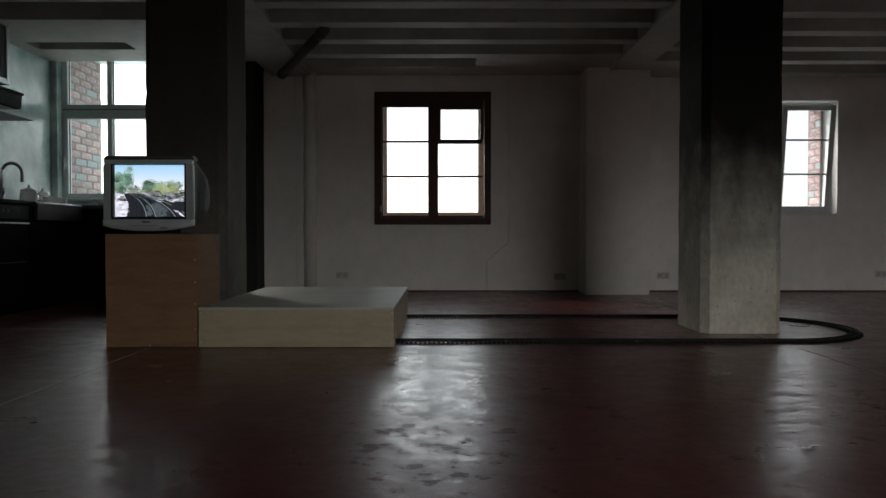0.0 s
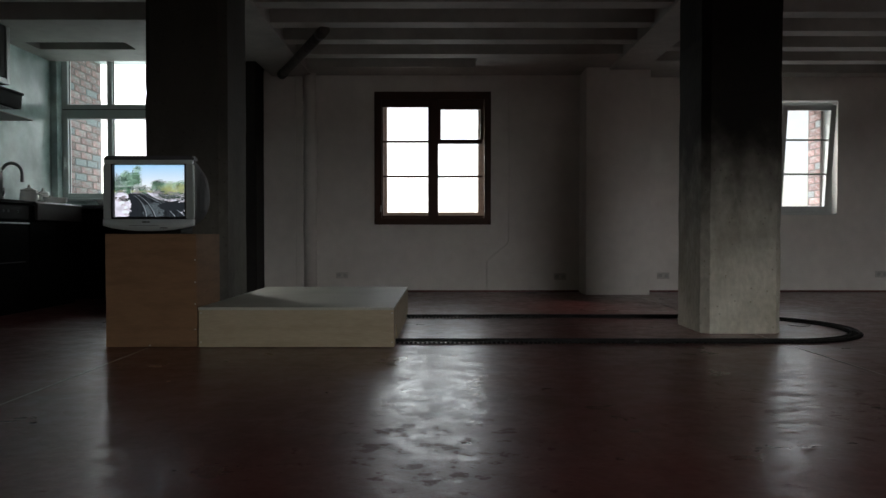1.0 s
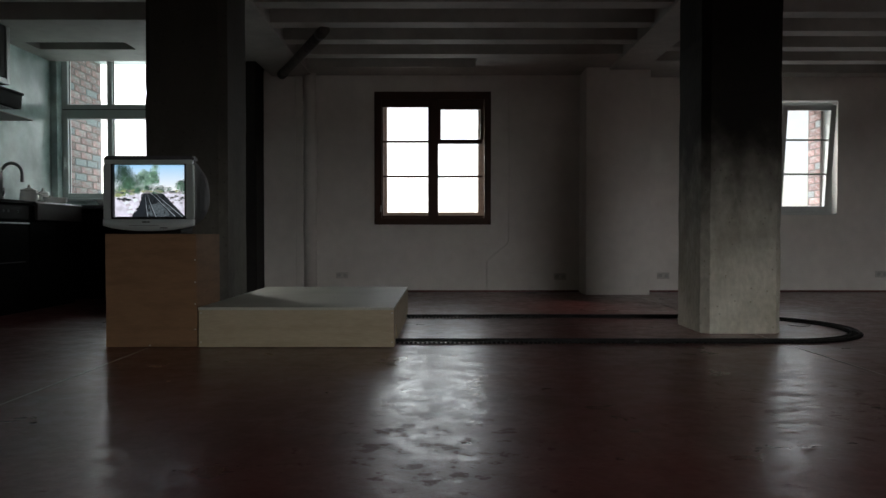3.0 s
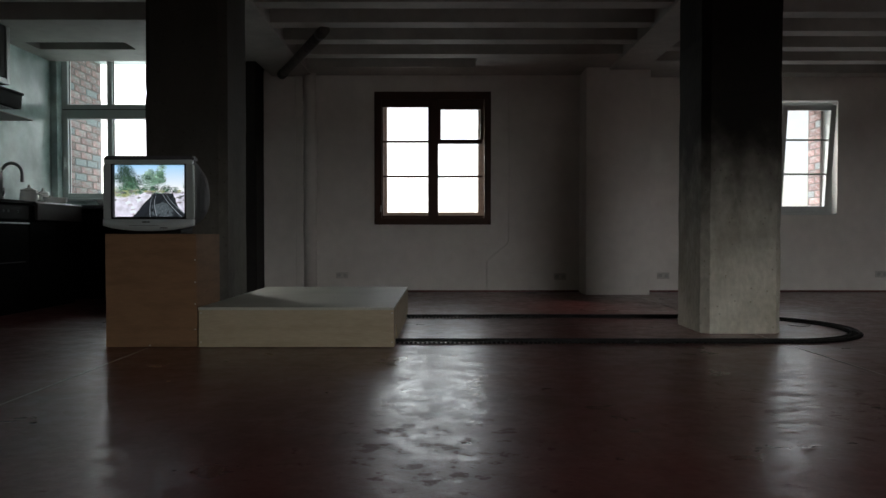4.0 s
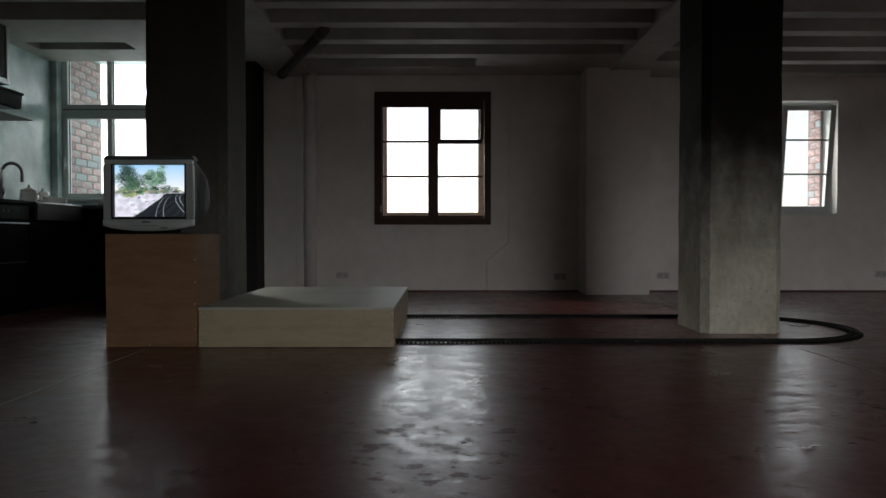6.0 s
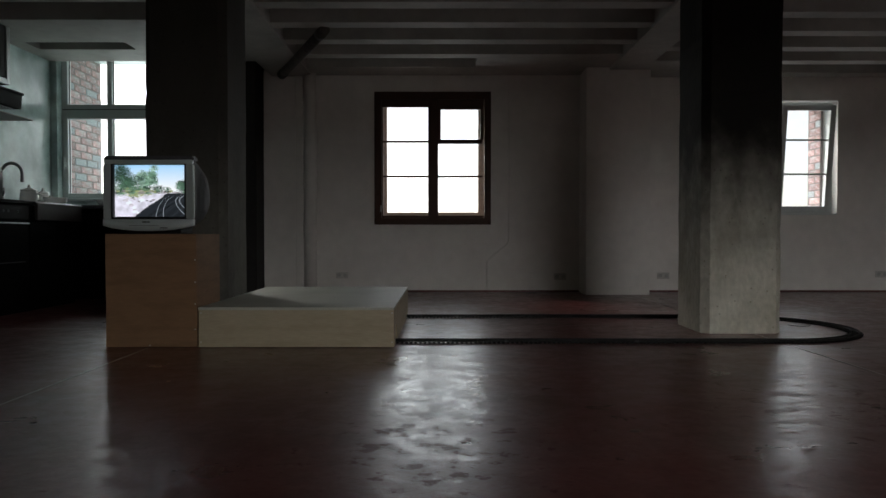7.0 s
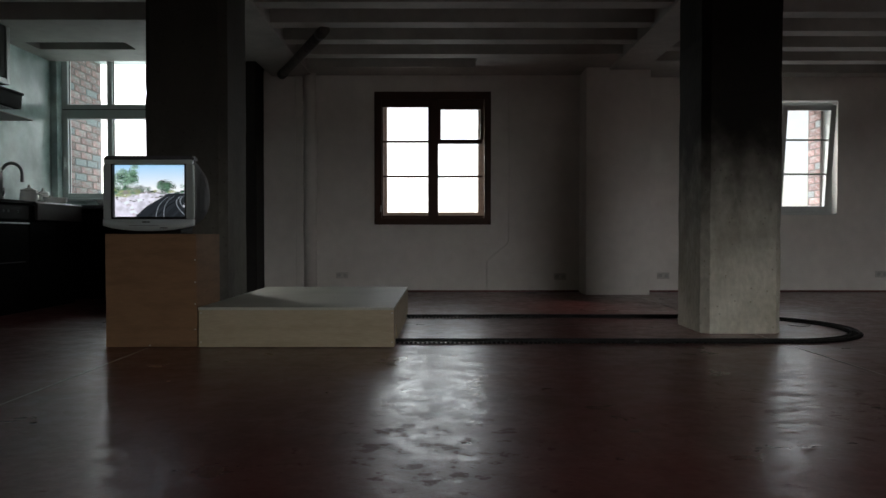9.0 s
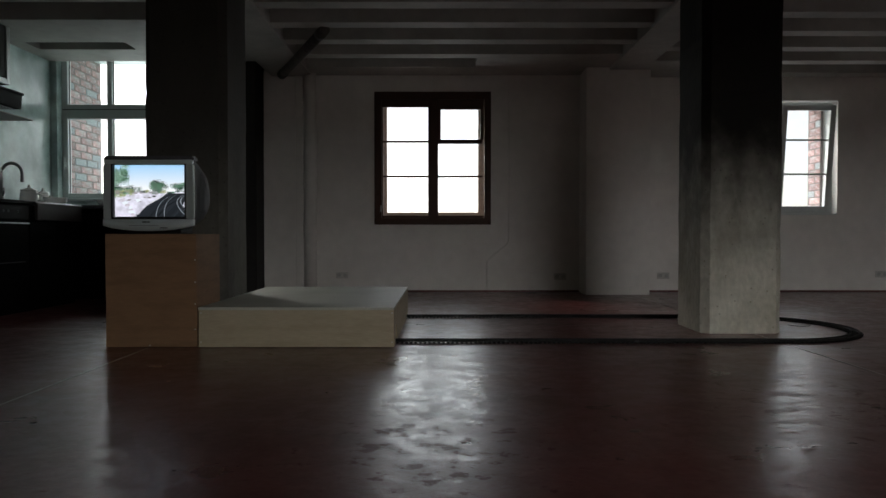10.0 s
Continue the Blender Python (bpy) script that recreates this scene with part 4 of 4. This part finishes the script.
    e_u = [(0, 1.3), (7.5, 1.3), (8, 1.2), (8.5, 1.12), (9.2, 1.02), (10, 0.92)]
    f_u = [(0, -0.5), (2.0, -0.2), (2.7, 0.02), (4, 0.12), (5, 0.17), (5.5, 0.18), (7, 0.30), (8, 0.22), (9, 0.12), (10, 0.05)]
    flat = lambda v: [(0, v), (10, v)]
    # slim pale tree with limbs
    for k, (du, dv, turn, ln) in enumerate(((0.02, 0.14, 4, 0.10), (-0.01, 0.03, -18, 0.075), (0.05, 0.03, 22, 0.075), (0.02, -0.05, -6, 0.06), (0.07, 0.08, 38, 0.05), (-0.05, 0.09, -34, 0.05))):
        bm = blocks((-0.0018, 0.0018, 0, 0.0002, -ln / 2, ln / 2))
        piece("picture_limb", bm, TRUNKGLOW, roam(a_u, v_tree, du, dv, 0.0242), turn=lambda t, q=turn: q)
    cluster("picture_leaves", (LEAF_PALE, LEAF_MID, LEAF_DARK, LEAF_PALE, LEAF_MID), 96, a_u, v_tree, 0.16, 0.25, (0.009, 0.018), 0.0240)
    cluster("picture_leaves", (LEAF_MID, LEAF_DARK), 30, a_u, flat(0.475), 0.30, 0.05, (0.008, 0.016), 0.0236, 0.7)
    # broad dark tree
    cluster("picture_leaves", (LEAF_MID, LEAF_DARK, LEAF_DARK, LEAF_DARK), 120, b_u, flat(0.25), 0.20, 0.27, (0.014, 0.026), 0.0232)
    cluster("picture_shrub", (LEAF_GOLD, LEAF_MID, LEAF_GOLD), 34, f_u, flat(0.53), 0.20, 0.06, (0.010, 0.020), 0.0226, 0.6)
    # sunlit thicket with dark shade below, and dark bushes
    cluster("picture_shrub", (LEAF_DARK, SHADEGLOW), 44, c_u, flat(0.57), 0.27, 0.08, (0.014, 0.026), 0.0222, 0.55)
    cluster("picture_shrub", (LEAF_GOLD, LEAF_GOLD, LEAF_PALE), 46, c_u, flat(0.45), 0.20, 0.09, (0.010, 0.020), 0.0216, 0.7)
    cluster("picture_shrub", (LEAF_DARK, LEAF_MID, SHADEGLOW), 40, d_u, flat(0.42), 0.12, 0.09, (0.009, 0.018), 0.0228)
    cluster("picture_shrub", (LEAF_DARK, LEAF_MID), 20, e_u, flat(0.41), 0.10, 0.06, (0.008, 0.015), 0.0230, 0.7)
    cluster("picture_shrub", (LEAF_DARK, LEAF_MID), 20, [(k, u + 0.33) for k, u in d_u[:6]] + [(4, 1.3), (10, 1.3)], flat(0.40), 0.10, 0.07, (0.010, 0.018), 0.0229)
    cluster("picture_shrub", (LEAF_MID, STONEGLOW, LEAF_DARK, LEAF_GOLD), 50, [(0, 0.55), (2.7, 0.75), (5.5, 0.85), (10, 0.35)], flat(0.525), 0.8, 0.025, (0.006, 0.013), 0.0212, 0.4)
    # far bank and scattered stones on the sand
    for k in range(26):
        u0, v0 = random.uniform(-0.5, 1.2), random.uniform(0.54, 0.74)
        speed = 0.6 + 1.4 * (v0 - 0.5)
        keys = [(t, u0 + speed * (ease(a_u, t) - 0.3)) for t in (0, 1, 2, 2.7, 4, 5.5, 7, 8, 9, 10)]
        piece("picture_stone", patch(random.uniform(0.004, 0.012) * (0.6 + v0), 0.35), (STONEGLOW, SHADEGLOW, HAZE, STONEGLOW)[k % 4], roam(keys, flat(v0), 0, 0, 0.0206 - 0.00001 * k))
    for k in range(8):
        keys = [(0, 0.05 + 0.02 * k), (2.7, 0.14 + 0.02 * k), (5.5, 0.20 + 0.03 * k), (10, 0.12 + 0.03 * k)]
        piece("picture_stone", patch(random.uniform(0.012, 0.022), 0.6), (ROSEGLOW, HAZE)[k % 2], roam(keys, flat(0.68 + 0.045 * (k % 7)), random.uniform(-0.05, 0.02), 0, 0.0203 - 0.00001 * k))

    cluster("picture_track_bed", (BALLAST,), 52, [(0, 0.84), (0.5, 0.9), (1, 0.98), (1.5, 1.08), (2, 1.2), (2.7, 1.4), (10, 1.5)], flat(0.84), 0.30, 0.17, (0.018, 0.025), 0.0199, 0.6)
    for k in range(16):
        f = k / 15
        keys = [(t, a + (b - a) * f) for t, a, b in zip((0, 1, 2, 2.7, 4, 5.5, 7.5, 10), (0.15, 0.20, 0.31, 0.35, 0.54, 0.70, 0.73, 0.73), (0.20, 0.22, 0.26, 0.26, 0.28, 0.29, 0.34, 0.32))]
        piece("picture_shade", patch(0.014 + 0.012 * f, 0.6, 0.5, 16), RAILSHADE, roam(keys, flat(0.57 + 0.42 * f), 0.02 + 0.05 * math.sin(f * 3), 0, 0.0194))
    cluster("picture_shade", (SHADEGLOW, RAILSHADE, STONEGLOW), 16, [(0, 0.12), (1, 0.14), (2.7, 0.06), (4, -0.2), (10, -0.4)], flat(0.66), 0.20, 0.05, (0.007, 0.016), 0.0200, 0.5)
    cluster("picture_stone", (STONEGLOW, SHADEGLOW, ROSEGLOW), 18, [(0, 0.9), (2, 0.85), (2.7, 0.82), (4, 0.95), (5.5, 1.3), (10, 1.4)], flat(0.66), 0.24, 0.08, (0.006, 0.016), 0.0201, 0.3)
    # track bed in strips, rails in short lengths
    times = (0, 1, 2, 2.7, 4, 5.5, 7.5, 10)
    left_bed = {0.0: (0.14, 0.20, 0.28, 0.37, 0.55, 0.73, 0.76, 0.75), 0.5: (0.24, 0.26, 0.30, 0.33, 0.38, 0.50, 0.47, 0.45), 1.0: (0.24, 0.25, 0.27, 0.27, 0.275, 0.30, 0.25, 0.29)}
    rows_n = 44
    for k in range(rows_n):
        f = k / (rows_n - 1)
        v = 0.56 + 0.45 * f
        wide = SW * (0.27 + 0.46 * f)
        lo, hi, g = (0.0, 0.5, f * 2) if f < 0.5 else (0.5, 1.0, f * 2 - 1)
        keys = [(t, a + (b - a) * g) for t, a, b in zip(times, left_bed[lo], left_bed[hi])]
        bm = bmesh.new()
        h = SH * 0.009
        jag = [random.uniform(-0.003, 0.003) for _ in range(4)]
        pts = ((jag[0], -h), (wide * 0.3, -h * 1.1), (wide + jag[1], -h), (wide + jag[2], h), (wide * 0.6, h * 1.15), (jag[3], h))
        bm.faces.new([bm.verts.new((x, 0, z)) for x, z in pts])
        y = 0.0196 - 0.000004 * k
        piece("picture_track_bed", bm, BALLAST, lambda t, q=keys, vv=v, yy=y: (place(ease(q, t), vv)[0], yy, place(0, vv)[1]))

    # sunlit ballast between the tracks, and the thicket's shade across the far rails
    cluster("picture_track_bed", (LITBED,), 30, [(0, 0.60), (1, 0.56), (2, 0.60), (2.7, 0.62), (4, 0.68), (5, 0.78), (5.5, 0.86), (6.2, 1.15), (7, 1.4), (10, 1.5)], flat(0.87), 0.15, 0.13, (0.014, 0.022), 0.0194, 0.6)
    cluster("picture_shade", (RAILSHADE,), 26, [(0, 1.0), (0.5, 0.90), (1, 0.82), (1.5, 0.88), (2, 1.08), (2.7, 1.3), (10, 1.5)], flat(0.80), 0.20, 0.08, (0.012, 0.022), 0.0187, 0.5)
    # lower end, middle, far end of each rail, at each of the times
    rail_a = (((0.45, 1.01), (0.36, 0.70), (0.16, 0.54)), ((0.45, 1.01), (0.38, 0.72), (0.22, 0.55)), ((0.45, 1.01), (0.40, 0.76), (0.30, 0.59)), ((0.46, 1.01), (0.43, 0.78), (0.40, 0.60)),
              ((0.50, 1.01), (0.50, 0.78), (0.535, 0.61)), ((0.575, 1.01), (0.61, 0.77), (0.69, 0.62)), ((0.58, 1.01), (0.64, 0.76), (0.77, 0.61)), ((0.58, 1.01), (0.63, 0.76), (0.77, 0.61)))
    rail_b = (((0.58, 1.01), (0.46, 0.71), (0.20, 0.54)), ((0.58, 1.01), (0.46, 0.72), (0.27, 0.54)), ((0.57, 1.01), (0.46, 0.75), (0.38, 0.58)), ((0.58, 1.01), (0.50, 0.78), (0.44, 0.59)),
              ((0.60, 1.01), (0.56, 0.78), (0.58, 0.60)), ((0.69, 1.01), (0.69, 0.77), (0.75, 0.61)), ((0.685, 1.01), (0.71, 0.76), (0.84, 0.61)), ((0.70, 1.01), (0.72, 0.76), (0.84, 0.60)))
    rail_c = (((0.86, 1.01), (0.65, 0.73), (0.29, 0.55)), ((0.86, 1.01), (0.64, 0.73), (0.36, 0.56)), ((0.86, 1.0), (0.66, 0.75), (0.44, 0.57)), ((0.85, 1.01), (0.65, 0.75), (0.51, 0.59)),
              ((0.93, 0.98), (0.77, 0.75), (0.69, 0.59)), ((0.99, 0.92), (0.88, 0.73), (0.85, 0.61)), ((0.98, 0.96), (0.86, 0.75), (0.92, 0.61)), ((0.99, 0.96), (0.88, 0.75), (0.94, 0.60)))
    rail_d = (((1.01, 0.97), (0.72, 0.72), (0.33, 0.55)), ((1.0, 1.0), (0.72, 0.73), (0.40, 0.56)), ((0.98, 1.0), (0.74, 0.75), (0.49, 0.57)), ((0.95, 1.01), (0.73, 0.76), (0.56, 0.58)),
              ((1.01, 0.96), (0.83, 0.75), (0.73, 0.58)), ((1.02, 0.84), (0.94, 0.72), (0.90, 0.61)), ((1.02, 0.88), (0.91, 0.71), (0.98, 0.61)), ((1.02, 0.87), (0.93, 0.71), (0.99, 0.60)))
    curves = (rail_a, rail_b, rail_c, rail_d)

    def on_rail(i, f, t):
        pts = []
        for c in range(3):
            pts.append([ease([(q, curves[i][j][c][d]) for j, q in enumerate(times)], t) for d in (0, 1)])
        w0, w1, w2 = (1 - f) ** 2, 2 * f * (1 - f), f * f
        mid = [2 * pts[1][d] - 0.5 * (pts[0][d] + pts[2][d]) for d in (0, 1)]
        return place(*(w0 * pts[0][d] + w1 * mid[d] + w2 * pts[2][d] for d in (0, 1)))

    n = 9
    for i in range(4):
        for k in range(n):
            f0, f1 = k / n, (k + 1) / n
            span = max((Vector(on_rail(i, f1, t)) - Vector(on_rail(i, f0, t))).length for t in times) * 1.06
            for mat, wide, shift, y in ((RAILGLOW, 0.0040, 0.0, 0.0188), (RAILSHADE, 0.0100, 0.0056, 0.0190)):
                a, b = wide * (1 - 0.8 * f0) / 2, wide * (1 - 0.8 * f1) / 2
                off = shift * (1 - 0.8 * f0)
                bm = bmesh.new()
                bm.faces.new([bm.verts.new(p) for p in ((-span / 2, 0, -a + off), (span / 2, 0, -b + off), (span / 2, 0, b + off), (-span / 2, 0, a + off))])

                def at(t, i=i, f0=f0, f1=f1, y=y):
                    p, q = Vector(on_rail(i, f0, t)), Vector(on_rail(i, f1, t))
                    m = (p + q) / 2
                    return m.x, y, m.y

                def lean(t, i=i, f0=f0, f1=f1):
                    d = Vector(on_rail(i, f1, t)) - Vector(on_rail(i, f0, t))
                    return -math.degrees(math.atan2(d.y, d.x))

                piece("picture_rail", bm, mat, at, lean)
    return tv


SPEAKER = material("grey_speaker_cloth", (0.40, 0.44, 0.43), 0.42, metal=0.3, spread=0.08, grain=300)


def sky_glow():
    """Blue picture sky, paler towards its middle height."""
    m = glow("picture_sky", (0.35, 0.62, 1.0), 1.0)
    n, l = m.node_tree.nodes, m.node_tree.links
    co, sp, r = n.new("ShaderNodeTexCoord"), n.new("ShaderNodeSeparateXYZ"), n.new("ShaderNodeMapRange")
    l.new(co.outputs["Object"], sp.inputs[0])
    l.new(sp.outputs["Z"], r.inputs["Value"])
    for key, v in (("From Min", SZ + SH * 0.55), ("From Max", SZ + SH * 1.02), ("To Min", 0.0), ("To Max", 1.0)):
        r.inputs[key].default_value = v
    x = n.new("ShaderNodeMix")
    x.data_type = "RGBA"
    l.new(r.outputs[0], x.inputs[0])
    x.inputs[6].default_value = (0.92, 0.96, 1.0, 1)
    x.inputs[7].default_value = (0.34, 0.66, 0.98, 1)
    l.new(x.outputs[2], n["Principled BSDF"].inputs["Emission Color"])
    return m


SKYGLOW = sky_glow()
HAZE = glow("picture_haze", (0.86, 0.92, 1.0), 1.0)
SAND = glow("picture_sand", (0.75, 0.74, 0.86), 1.0, 0.25, 30)
ROSEGLOW = glow("picture_rose_stone", (0.70, 0.66, 0.75), 0.9, 0.3, 120)
STONEGLOW = glow("picture_stone", (0.30, 0.27, 0.30), 0.9, 0.3, 160)
SHADEGLOW = glow("picture_shade", (0.03, 0.04, 0.035), 0.9, 0.5, 160)
LEAF_PALE = glow("picture_pale_leaves", (0.36, 0.56, 0.44), 0.9, 0.7, 130, island=0.55)
LEAF_MID = glow("picture_leaves", (0.13, 0.27, 0.17), 0.9, 0.9, 130, island=0.55)
LEAF_DARK = glow("picture_dark_leaves", (0.026, 0.062, 0.042), 0.9, 0.9, 130, island=0.55)
LEAF_GOLD = glow("picture_gold_leaves", (0.40, 0.44, 0.20), 0.9, 0.8, 120, island=0.55)
TRUNKGLOW = glow("picture_bark", (0.06, 0.09, 0.08), 0.9)
LITBED = glow("picture_lit_ballast", (0.085, 0.105, 0.118), 0.9, 0.6, 110)
BALLAST = glow("picture_ballast", (0.019, 0.023, 0.028), 0.9, 0.9, 90)
RAILGLOW = glow("picture_rail", (0.31, 0.35, 0.39), 0.9, 0.3, 100)
RAILSHADE = glow("picture_rail_shade", (0.02, 0.024, 0.03), 0.9)

television()


def motions():
    times = (0.0, 0.5, 1.0, 1.5, 2.0, 2.7, 3.3, 4.0, 4.5, 5.0, 5.5, 6.2, 7.0, 7.5, 8.0, 8.5, 9.2, 10.0)
    for ob, track, turn in MOVERS:
        walk(ob, [(t, pose(*track(t), 0, turn(t) if turn else 0, 0)) for t in times])


motions()
